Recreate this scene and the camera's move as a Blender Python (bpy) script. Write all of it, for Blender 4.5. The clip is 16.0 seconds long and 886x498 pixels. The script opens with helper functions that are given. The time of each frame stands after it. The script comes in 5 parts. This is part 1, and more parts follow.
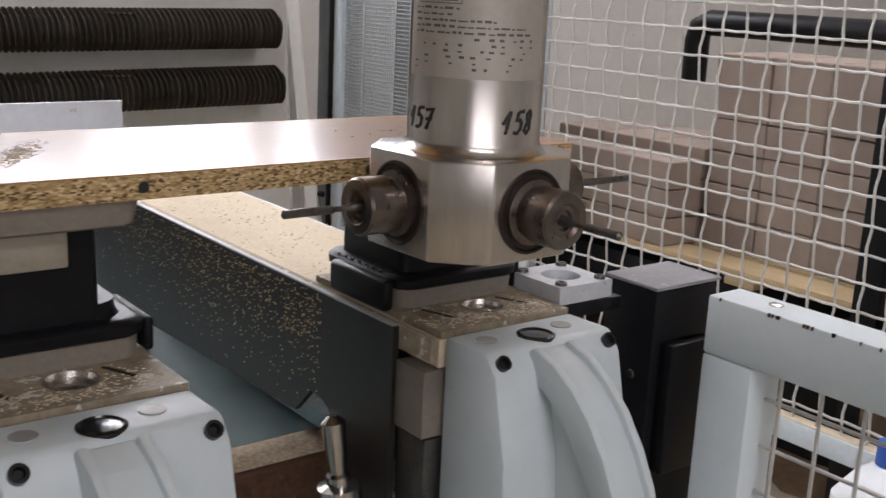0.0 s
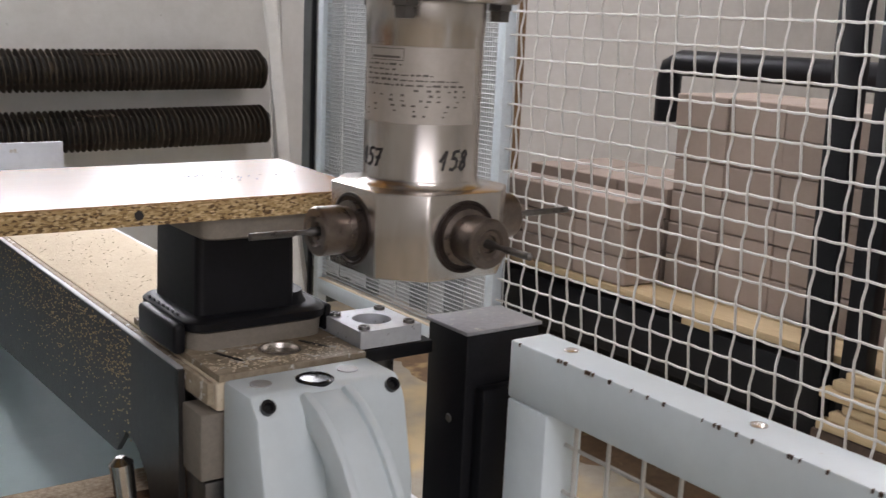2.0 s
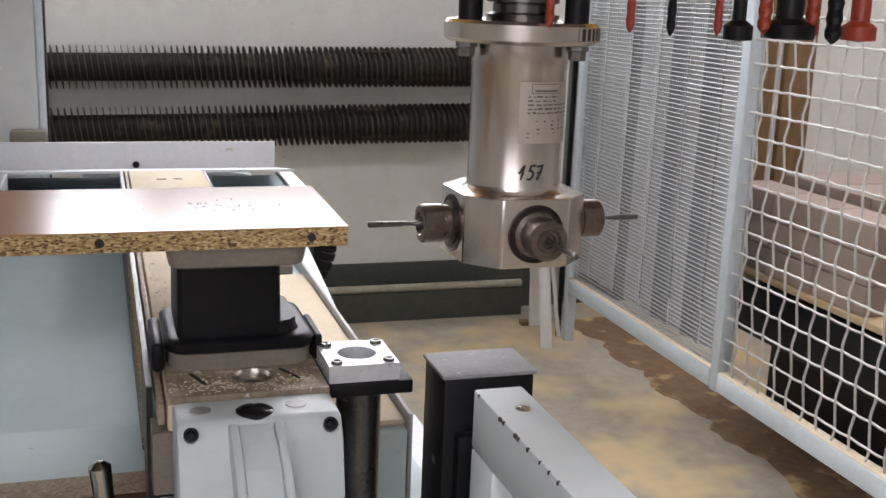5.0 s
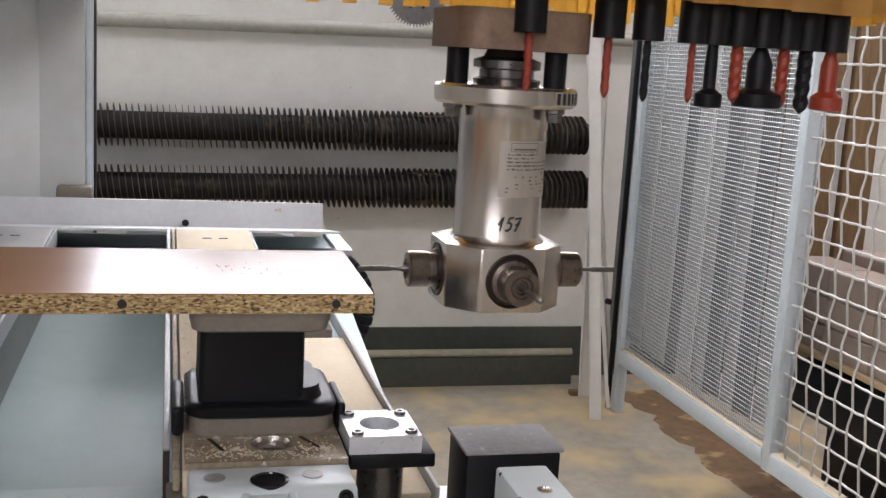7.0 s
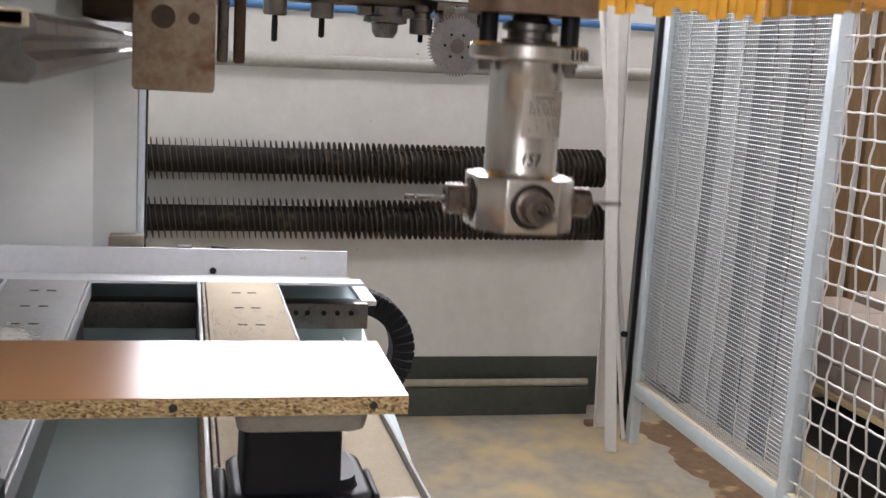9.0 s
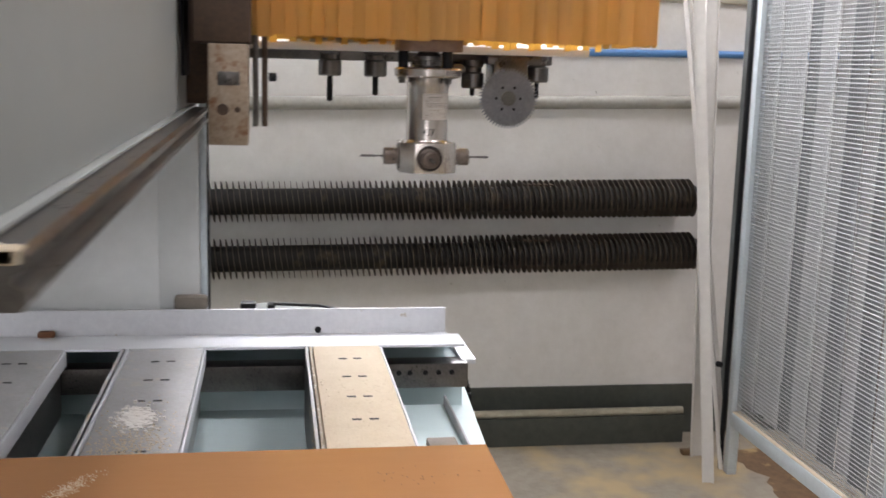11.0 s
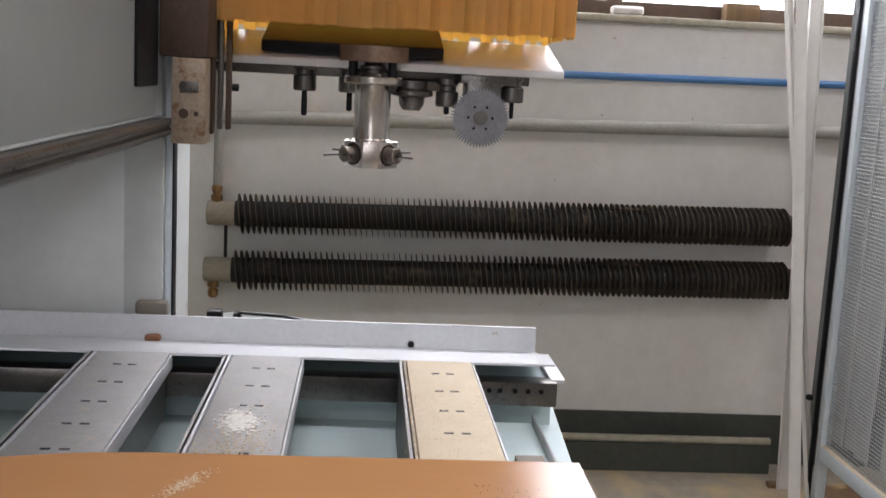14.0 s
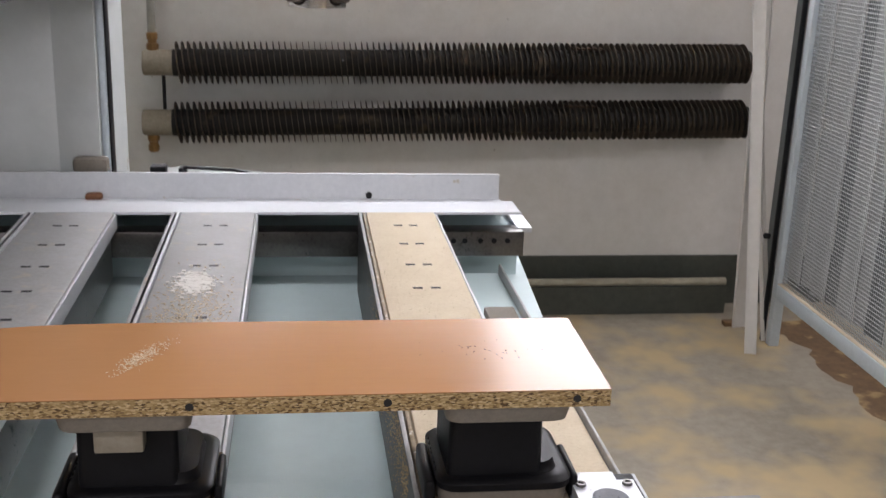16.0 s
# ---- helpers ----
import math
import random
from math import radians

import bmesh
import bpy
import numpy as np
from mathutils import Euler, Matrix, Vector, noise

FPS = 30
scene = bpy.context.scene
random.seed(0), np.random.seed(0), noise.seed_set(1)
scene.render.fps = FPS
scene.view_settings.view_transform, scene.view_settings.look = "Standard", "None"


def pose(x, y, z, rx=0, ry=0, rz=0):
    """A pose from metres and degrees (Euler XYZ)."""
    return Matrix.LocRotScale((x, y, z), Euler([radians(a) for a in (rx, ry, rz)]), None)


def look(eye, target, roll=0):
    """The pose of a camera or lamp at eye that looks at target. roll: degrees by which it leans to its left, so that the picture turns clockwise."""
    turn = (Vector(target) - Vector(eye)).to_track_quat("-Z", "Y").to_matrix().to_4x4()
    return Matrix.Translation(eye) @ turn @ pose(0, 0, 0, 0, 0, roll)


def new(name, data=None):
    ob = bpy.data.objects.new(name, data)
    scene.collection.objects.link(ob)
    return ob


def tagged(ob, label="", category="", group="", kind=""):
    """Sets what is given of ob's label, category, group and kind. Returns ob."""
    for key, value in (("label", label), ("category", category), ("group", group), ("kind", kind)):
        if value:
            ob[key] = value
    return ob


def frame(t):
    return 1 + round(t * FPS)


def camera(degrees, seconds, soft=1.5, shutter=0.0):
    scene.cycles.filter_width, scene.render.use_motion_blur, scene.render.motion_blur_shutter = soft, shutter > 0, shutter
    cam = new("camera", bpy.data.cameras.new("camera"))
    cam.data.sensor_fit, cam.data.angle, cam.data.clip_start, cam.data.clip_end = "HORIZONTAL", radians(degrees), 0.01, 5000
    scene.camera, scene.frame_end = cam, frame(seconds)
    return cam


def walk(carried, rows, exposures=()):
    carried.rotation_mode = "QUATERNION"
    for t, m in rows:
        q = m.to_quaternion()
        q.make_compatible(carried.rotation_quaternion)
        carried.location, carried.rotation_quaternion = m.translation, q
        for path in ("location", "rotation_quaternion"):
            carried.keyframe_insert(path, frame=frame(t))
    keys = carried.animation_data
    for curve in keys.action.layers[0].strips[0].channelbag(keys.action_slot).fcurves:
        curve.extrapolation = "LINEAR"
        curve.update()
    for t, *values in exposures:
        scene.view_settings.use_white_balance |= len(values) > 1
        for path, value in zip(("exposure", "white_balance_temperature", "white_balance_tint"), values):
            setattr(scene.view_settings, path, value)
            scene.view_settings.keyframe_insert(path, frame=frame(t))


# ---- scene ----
cam = camera(44.5, 16.0, soft=1.4, shutter=0.5)
PATH = [
    (0.0, pose(-0.7152, -0.7239, 1.2809, 76.144, -2.673, -37.460)),
    (0.5, pose(-0.6924, -0.7177, 1.2737, 76.864, -2.976, -39.427)),
    (1.0, pose(-0.6753, -0.7205, 1.2749, 77.350, -3.490, -40.722)),
    (1.5, pose(-0.6251, -0.7987, 1.3016, 77.252, -2.958, -38.334)),
    (2.0, pose(-0.5420, -0.8643, 1.3011, 77.986, -2.487, -35.508)),
    (2.5, pose(-0.4704, -0.9193, 1.3192, 78.251, -2.531, -31.685)),
    (3.0, pose(-0.4355, -0.9331, 1.3246, 78.688, -2.849, -30.500)),
    (3.5, pose(-0.3863, -0.9784, 1.3524, 78.619, -2.983, -29.023)),
    (4.0, pose(-0.3009, -0.9906, 1.3576, 78.309, -3.122, -27.382)),
    (4.5, pose(-0.2489, -1.0176, 1.3725, 77.385, -3.172, -24.456)),
    (5.0, pose(-0.2218, -0.9906, 1.3625, 76.563, -2.218, -17.264)),
    (7.5, pose(-0.1879, -0.9780, 1.3661, 80.469, -3.371, -13.757)),
    (8.0, pose(-0.1915, -0.9790, 1.3726, 80.873, -3.752, -13.726)),
    (10.5, pose(-0.2621, -1.0606, 1.6072, 78.683, -1.984, -10.575)),
    (11.0, pose(-0.2587, -1.0537, 1.6077, 80.107, -1.524, -8.800)),
    (11.5, pose(-0.2897, -1.0817, 1.6273, 80.888, -1.842, -7.114)),
    (12.0, pose(-0.3264, -1.0672, 1.6210, 81.420, -2.195, -6.029)),
    (12.5, pose(-0.3169, -1.0764, 1.6197, 81.717, -2.573, -4.798)),
    (13.0, pose(-0.3025, -1.0935, 1.6258, 81.894, -2.951, -4.270)),
    (13.5, pose(-0.2964, -1.1033, 1.6324, 81.843, -3.094, -4.109)),
    (14.0, pose(-0.2872, -1.1019, 1.6194, 80.877, -2.926, -3.990)),
    (14.5, pose(-0.2914, -1.0851, 1.6030, 79.367, -2.676, -4.262)),
    (15.0, pose(-0.2950, -1.0750, 1.5915, 77.672, -2.381, -4.986)),
    (15.5, pose(-0.2875, -1.0606, 1.5875, 75.632, -1.642, -5.955)),
    (16.0, pose(-0.3119, -0.9761, 1.5898, 73.000, -1.983, -7.229)),
]
walk(cam, PATH, [(0.0, -0.16, 6500, 18), (2.0, 0.0, 6500, 18), (5.0, 0.2, 6500, 18), (8.2, 0.27, 6500, 18), (10.5, 0.36, 6500, 18), (11.0, 0.26, 6500, 18), (12.5, -0.15, 6500, 18), (16.0, -0.27, 6500, 18)])

# ---- world and light ----
world = bpy.data.worlds.new("daylight")
scene.world = world
world.use_nodes = True
wn = world.node_tree
sky = wn.nodes.new("ShaderNodeTexSky")
sky.sky_type = "NISHITA"
sky.sun_disc = False
sky.sun_elevation = radians(38)
sky.sun_rotation = radians(200)
wn.nodes["Background"].inputs[1].default_value = 0.12
wn.links.new(sky.outputs[0], wn.nodes["Background"].inputs[0])
scene.view_settings.exposure = 0.0


def area(name, m, sx, sy, power, colour):
    d = bpy.data.lights.new(name, "AREA")
    d.shape, d.size, d.size_y, d.energy, d.color = "RECTANGLE", sx, sy, power, colour
    o = new(name, d)
    o.matrix_world = m
    return o


# daylight in the back window, then added unseen fills behind the camera and overhead
area("added_daylight", look((0.50, 3.30, 2.48), (0.2, 0.2, 0.9)), 3.6, 1.0, 70, (0.94, 0.97, 1.0))
area("added_daylight", look((-1.6, -4.7, 2.3), (-0.2, 1.0, 1.1)), 4.5, 1.6, 75, (0.95, 0.97, 1.0))
for lx, ly in ((-0.9, 0.4), (1.5, 0.4), (-0.9, -2.2), (3.2, 1.6)):
    area("ceiling_fill", look((lx, ly, 3.28), (lx, ly + 0.001, 0)), 1.5, 0.3, 36, (0.98, 0.98, 1.0))


# ---- materials ----
def node(nt, kind, **kw):
    n = nt.nodes.new(kind)
    for k, v in kw.items():
        n.inputs[k].default_value = v
    return n


def mat(name, c1, c2=None, scale=20.0, rough=0.5, metal=0.0, bump=0.15, spots=None, spot_scale=60.0, spot_amount=0.55, spot_soft=0.06,
        stretch=(1, 1, 1), rough_var=0.15, spec=0.5, island=0.0):
    """A painted, metal or stone surface: two tones by a coarse noise, grain, optional specks of a third tone, and relief."""
    m = bpy.data.materials.new(name)
    m.use_nodes = True
    nt = m.node_tree
    b = nt.nodes["Principled BSDF"]
    b.inputs["Metallic"].default_value = metal
    b.inputs["Specular IOR Level"].default_value = spec
    c2 = c2 or tuple(v * 0.82 for v in c1)
    co = nt.nodes.new("ShaderNodeTexCoord")
    mp = node(nt, "ShaderNodeMapping", Scale=stretch)
    nt.links.new(co.outputs["Object"], mp.inputs[0])
    big = node(nt, "ShaderNodeTexNoise", Scale=scale * 0.25, Detail=6.0, Roughness=0.65)
    fine = node(nt, "ShaderNodeTexNoise", Scale=scale * 3.0, Detail=5.0, Roughness=0.7)
    for n in (big, fine):
        nt.links.new(mp.outputs[0], n.inputs["Vector"])
    add = nt.nodes.new("ShaderNodeMath")
    add.operation = "MULTIPLY_ADD"
    add.inputs[1].default_value = 0.55
    nt.links.new(fine.outputs[0], add.inputs[0])
    half = nt.nodes.new("ShaderNodeMath")
    half.operation = "MULTIPLY"
    half.inputs[1].default_value = 0.45
    nt.links.new(big.outputs[0], half.inputs[0])
    nt.links.new(half.outputs[0], add.inputs[2])
    ramp = nt.nodes.new("ShaderNodeValToRGB")
    ramp.color_ramp.elements[0].position, ramp.color_ramp.elements[1].position = 0.36, 0.64
    ramp.color_ramp.elements[0].color, ramp.color_ramp.elements[1].color = (*c2, 1), (*c1, 1)
    nt.links.new(add.outputs[0], ramp.inputs[0])
    out = ramp.outputs[0]
    if spots:
        sp = node(nt, "ShaderNodeTexNoise", Scale=spot_scale, Detail=3.0, Roughness=0.6)
        nt.links.new(mp.outputs[0], sp.inputs["Vector"])
        sr = nt.nodes.new("ShaderNodeValToRGB")
        sr.color_ramp.elements[0].position, sr.color_ramp.elements[1].position = spot_amount, spot_amount + spot_soft
        nt.links.new(sp.outputs[0], sr.inputs[0])
        mx = nt.nodes.new("ShaderNodeMixRGB")
        mx.inputs[2].default_value = (*spots, 1)
        nt.links.new(sr.outputs[0], mx.inputs[0])
        nt.links.new(out, mx.inputs[1])
        out = mx.outputs[0]
    if island:
        oi = nt.nodes.new("ShaderNodeObjectInfo")
        mr = nt.nodes.new("ShaderNodeMapRange")
        mr.inputs["To Min"].default_value, mr.inputs["To Max"].default_value = 1 - island, 1 + island
        nt.links.new(oi.outputs["Random"], mr.inputs["Value"])
        hv = nt.nodes.new("ShaderNodeHueSaturation")
        nt.links.new(mr.outputs[0], hv.inputs["Value"])
        nt.links.new(out, hv.inputs["Color"])
        out = hv.outputs[0]
    nt.links.new(out, b.inputs["Base Color"])
    rr = nt.nodes.new("ShaderNodeMapRange")
    rr.inputs["To Min"].default_value, rr.inputs["To Max"].default_value = max(0.03, rough - rough_var), min(1, rough + rough_var)
    nt.links.new(add.outputs[0], rr.inputs["Value"])
    nt.links.new(rr.outputs[0], b.inputs["Roughness"])
    if bump:
        bp = nt.nodes.new("ShaderNodeBump")
        bp.inputs["Strength"].default_value, bp.inputs["Distance"].default_value = bump, 0.004
        nt.links.new(add.outputs[0], bp.inputs["Height"])
        nt.links.new(bp.outputs[0], b.inputs["Normal"])
    return m


M = dict(
    wall=mat("wall_plaster", (0.73, 0.712, 0.675), (0.64, 0.62, 0.575), 6, 0.85, bump=0.25, spots=(0.36, 0.33, 0.28), spot_scale=34, spot_amount=0.72, spot_soft=0.05),
    hall=mat("hall_wall", (0.62, 0.60, 0.56), (0.54, 0.52, 0.48), 5, 0.9),
    skirting=mat("dark_green_tone", (0.075, 0.08, 0.065), (0.045, 0.05, 0.042), 14, 0.6),
    ledge=mat("dusty_ledge", (0.42, 0.39, 0.30), (0.28, 0.26, 0.2), 12, 0.8),
    floor=mat("concrete_with_dust", (0.37, 0.33, 0.265), (0.25, 0.215, 0.165), 7, 0.6, bump=0.25, spots=(0.47, 0.36, 0.205), spot_scale=2.6, spot_amount=0.47, spot_soft=0.16),
    iron=mat("blackened_iron", (0.022, 0.02, 0.018), (0.012, 0.011, 0.010), 30, 0.6, metal=0.2, spots=(0.12, 0.085, 0.05), spot_scale=11, spot_amount=0.58, spot_soft=0.2),
    cap=mat("painted_cap", (0.36, 0.32, 0.25), (0.24, 0.2, 0.15), 25, 0.6),
    brass=mat("old_brass", (0.40, 0.24, 0.09), (0.24, 0.13, 0.06), 40, 0.4, metal=0.8),
    grey_pipe=mat("grey_painted_pipe", (0.36, 0.35, 0.31), (0.27, 0.26, 0.225), 20, 0.6),
    blue_pipe=mat("blue_plastic_pipe", (0.07, 0.20, 0.42), (0.05, 0.15, 0.33), 30, 0.4),
    alu=mat("worn_aluminium", (0.68, 0.70, 0.72), (0.58, 0.60, 0.625), 20, 0.40, metal=0.45, bump=0.06, spots=(0.46, 0.41, 0.33), spot_scale=34, spot_amount=0.69),
    dusty=mat("aluminium_with_sawdust", (0.71, 0.62, 0.47), (0.62, 0.52, 0.375), 60, 0.85, bump=0.4, spots=(0.40, 0.30, 0.18), spot_scale=260, spot_amount=0.68),
    dusty_grey=mat("aluminium_with_a_little_dust", (0.47, 0.48, 0.49), (0.36, 0.36, 0.35), 40, 0.5, metal=0.4, bump=0.2, spots=(0.56, 0.50, 0.40), spot_scale=28, spot_amount=0.58, spot_soft=0.2),
    black_plate=mat("black_plate_with_chips", (0.022, 0.0205, 0.019), (0.012, 0.0115, 0.011), 40, 0.42, bump=0.15, spec=0.5, spots=(0.30, 0.23, 0.13), spot_scale=420, spot_amount=0.69),
    black=mat("black_plastic", (0.009, 0.009, 0.011), (0.005, 0.005, 0.006), 60, 0.42, bump=0.05, spec=0.22),
    black_gloss=mat("black_polished_plastic", (0.012, 0.012, 0.013), (0.009, 0.009, 0.01), 30, 0.2, bump=0.02),
    rubber=mat("grey_brown_rubber", (0.25, 0.22, 0.18), (0.185, 0.16, 0.13), 60, 0.75),
    casting=mat("light_grey_lacquer", (0.62, 0.69, 0.71), (0.56, 0.625, 0.64), 10, 0.42, bump=0.10, spots=(0.46, 0.43, 0.36), spot_scale=45, spot_amount=0.71),
    sheet=mat("pale_blue_grey_sheet", (0.61, 0.745, 0.755), (0.55, 0.68, 0.69), 6, 0.45, bump=0.1, spots=(0.30, 0.30, 0.27), spot_scale=22, spot_amount=0.73),
    # darkened base: carries the shade lying on the gantry arm
    cover=mat("grey_sheet_arm_shade", (0.34, 0.365, 0.35), (0.285, 0.305, 0.295), 5, 0.42, bump=0.1, spots=(0.34, 0.31, 0.25), spot_scale=7, spot_amount=0.70),
    fence=mat("galvanised_grey", (0.62, 0.69, 0.73), (0.52, 0.585, 0.62), 30, 0.5, metal=0.1),
    wire=mat("zinc_wire", (0.66, 0.65, 0.62), (0.52, 0.51, 0.48), 50, 0.45, metal=0.3),
    fine_wire=mat("dull_wire", (0.50, 0.52, 0.52), (0.38, 0.40, 0.40), 50, 0.5, metal=0.3),
    smoke=mat("smoky_plastic_curtain", (0.20, 0.215, 0.215), (0.14, 0.15, 0.15), 6, 0.4),
    lid=mat("dusty_dark_metal", (0.30, 0.30, 0.31), (0.22, 0.22, 0.23), 60, 0.6, spots=(0.45, 0.42, 0.38), spot_scale=120, spot_amount=0.66),
    white_dust=mat("white_granules", (0.86, 0.85, 0.81), (0.74, 0.72, 0.67), 80, 0.8),
    curtain=mat("pale_plastic_curtain", (0.66, 0.67, 0.66), (0.55, 0.56, 0.55), 6, 0.5),
    steel=mat("brushed_steel", (0.65, 0.61, 0.57), (0.52, 0.48, 0.44), 50, 0.25, metal=0.95, bump=0.05, stretch=(1, 1, 0.15), rough_var=0.07),
    steel_dark=mat("dark_steel", (0.20, 0.19, 0.18), (0.12, 0.115, 0.11), 60, 0.3, metal=0.9, bump=0.05),
    chrome=mat("polished_steel", (0.62, 0.60, 0.57), (0.5, 0.48, 0.46), 60, 0.16, metal=1.0, bump=0.03, rough_var=0.06),
    rust=mat("rusty_brown_metal", (0.11, 0.07, 0.045), (0.06, 0.04, 0.03), 30, 0.6, metal=0.4),
    bristle=mat("amber_plastic_strips", (0.62, 0.38, 0.13), (0.48, 0.28, 0.09), 14, 0.4, bump=0.12, stretch=(3, 3, 0.3), island=0.07),
    ring=mat("greasy_dark_ring", (0.05, 0.036, 0.03), (0.025, 0.018, 0.015), 60, 0.35, metal=0.5),
    red=mat("red_drill_coating", (0.34, 0.045, 0.02), (0.22, 0.03, 0.015), 60, 0.4),
    saw=mat("saw_steel", (0.28, 0.285, 0.31), (0.19, 0.195, 0.215), 40, 0.38, metal=0.85, bump=0.05),
    white_plate=mat("white_lacquer", (0.80, 0.81, 0.82), (0.72, 0.73, 0.74), 10, 0.35, bump=0.05),
    pvc=mat("white_plastic_strip", (0.72, 0.70, 0.66), (0.62, 0.60, 0.56), 8, 0.5),
    carton=mat("brown_carton", (0.30, 0.235, 0.195), (0.25, 0.195, 0.16), 10, 0.85, bump=0.1, island=0.10),
    wood=mat("raw_timber", (0.23, 0.14, 0.065), (0.12, 0.072, 0.035), 8, 0.7, stretch=(4, 4, 0.5)),
    pale_wood=mat("pale_planks", (0.55, 0.42, 0.25), (0.42, 0.31, 0.17), 10, 0.75, stretch=(4, 0.6, 4)),
    canister=mat("white_canister_plastic", (0.74, 0.76, 0.78), (0.66, 0.68, 0.70), 12, 0.35),
    blue=mat("blue_cap_plastic", (0.03, 0.10, 0.42), (0.02, 0.08, 0.33), 30, 0.4),
    ink=mat("black_marker_ink", (0.02, 0.018, 0.018), (0.015, 0.014, 0.014), 60, 0.6, bump=0),
    nut=mat("brown_worn_steel", (0.24, 0.20, 0.17), (0.14, 0.115, 0.10), 40, 0.30, metal=0.9, bump=0.05),
    # the same sheet cover in a lighter tone, for the lit column
    lit_cover=mat("lit_sheet_cover", (0.72, 0.75, 0.74), (0.64, 0.67, 0.66), 5, 0.42, bump=0.1, spots=(0.44, 0.41, 0.35), spot_scale=7, spot_amount=0.70),
    stained=mat("stained_steel", (0.44, 0.37, 0.29), (0.25, 0.18, 0.12), 24, 0.5, metal=0.3, spots=(0.20, 0.10, 0.05), spot_scale=22, spot_amount=0.54, spot_soft=0.12),
    rust_chip=mat("reddish_wood", (0.30, 0.13, 0.06), (0.18, 0.08, 0.04), 30, 0.7),
    # dark brown holds both the dirt and the shade under the fence rail
    dirt=mat("brown_dirt_and_shade", (0.24, 0.145, 0.075), (0.12, 0.072, 0.04), 9, 0.8, bump=0.5, spots=(0.44, 0.31, 0.15), spot_scale=7, spot_amount=0.56, spot_soft=0.12),
    rusty_beam=mat("rusty_beam", (0.15, 0.07, 0.035), (0.03, 0.018, 0.012), 40, 0.6, metal=0.2, bump=0.3, spots=(0.40, 0.29, 0.16), spot_scale=60, spot_amount=0.64),
    beam_dust=mat("sawdust_on_rust", (0.62, 0.52, 0.38), (0.20, 0.12, 0.07), 60, 0.85, bump=0.5),
    dirty_plate=mat("plate_with_wet_sawdust", (0.44, 0.37, 0.27), (0.20, 0.155, 0.10), 26, 0.6, metal=0.1, bump=0.35, spots=(0.66, 0.64, 0.58), spot_scale=70, spot_amount=0.60),
    speckled=mat("aluminium_with_specks", (0.72, 0.74, 0.77), (0.58, 0.60, 0.63), 30, 0.42, metal=0.35, bump=0.08, spots=(0.20, 0.19, 0.19), spot_scale=110, spot_amount=0.66),
    pale_film=mat("matt_pale_film", (0.48, 0.44, 0.39), (0.40, 0.365, 0.32), 40, 0.5, metal=0.35, bump=0.03),
    fin=mat("dusty_iron_fins", (0.105, 0.080, 0.052), (0.035, 0.028, 0.022), 26, 0.7, metal=0.1, bump=0.2, island=0.35),
    brown_collar=mat("brown_stained_steel", (0.27, 0.18, 0.125), (0.17, 0.11, 0.08), 30, 0.5, metal=0.3),
    chip_dust=mat("brown_wood_chips", (0.58, 0.45, 0.26), (0.36, 0.25, 0.13), 400, 0.85, bump=0),
    gate_paint=mat("pale_blue_grey_paint", (0.71, 0.79, 0.82), (0.65, 0.725, 0.75), 10, 0.4, bump=0.08, spots=(0.48, 0.46, 0.40), spot_scale=50, spot_amount=0.72),
    print_ink=mat("grey_print", (0.13, 0.115, 0.10), (0.09, 0.08, 0.07), 60, 0.6, bump=0),
)


def laminate():
    m = mat("beech_laminate", (0.45, 0.228, 0.10), (0.43, 0.215, 0.093), 14, 0.22, bump=0.012, stretch=(0.5, 5, 5), rough_var=0.04, spec=0.5)
    return m


def chipboard():
    m = bpy.data.materials.new("chipboard_edge")
    m.use_nodes = True
    nt = m.node_tree
    b = nt.nodes["Principled BSDF"]
    co = nt.nodes.new("ShaderNodeTexCoord")
    mp = node(nt, "ShaderNodeMapping", Scale=(1.0, 2.2, 2.4))
    v = node(nt, "ShaderNodeTexVoronoi", Scale=300.0)
    n = node(nt, "ShaderNodeTexNoise", Scale=230.0, Detail=4.0)
    nt.links.new(co.outputs["Object"], mp.inputs[0])
    nt.links.new(mp.outputs[0], v.inputs["Vector"])
    nt.links.new(mp.outputs[0], n.inputs["Vector"])
    r = nt.nodes.new("ShaderNodeValToRGB")
    for pos, c in ((0.0, (0.04, 0.022, 0.012)), (0.27, (0.13, 0.075, 0.032)), (0.40, (0.36, 0.235, 0.10)), (0.6, (0.50, 0.35, 0.165)), (0.85, (0.74, 0.58, 0.34))):
        e = r.color_ramp.elements.new(pos)
        e.color = (*c, 1)
    mx = nt.nodes.new("ShaderNodeMixRGB")
    mx.inputs[0].default_value = 0.28
    nt.links.new(v.outputs["Color"], mx.inputs[1])
    nt.links.new(n.outputs[0], mx.inputs[2])
    bw = nt.nodes.new("ShaderNodeRGBToBW")
    nt.links.new(mx.outputs[0], bw.inputs[0])
    nt.links.new(bw.outputs[0], r.inputs[0])
    nt.links.new(r.outputs[0], b.inputs["Base Color"])
    b.inputs["Roughness"].default_value = 0.85
    bp = nt.nodes.new("ShaderNodeBump")
    bp.inputs["Strength"].default_value, bp.inputs["Distance"].default_value = 0.5, 0.001
    nt.links.new(bw.outputs[0], bp.inputs["Height"])
    nt.links.new(bp.outputs[0], b.inputs["Normal"])
    return m


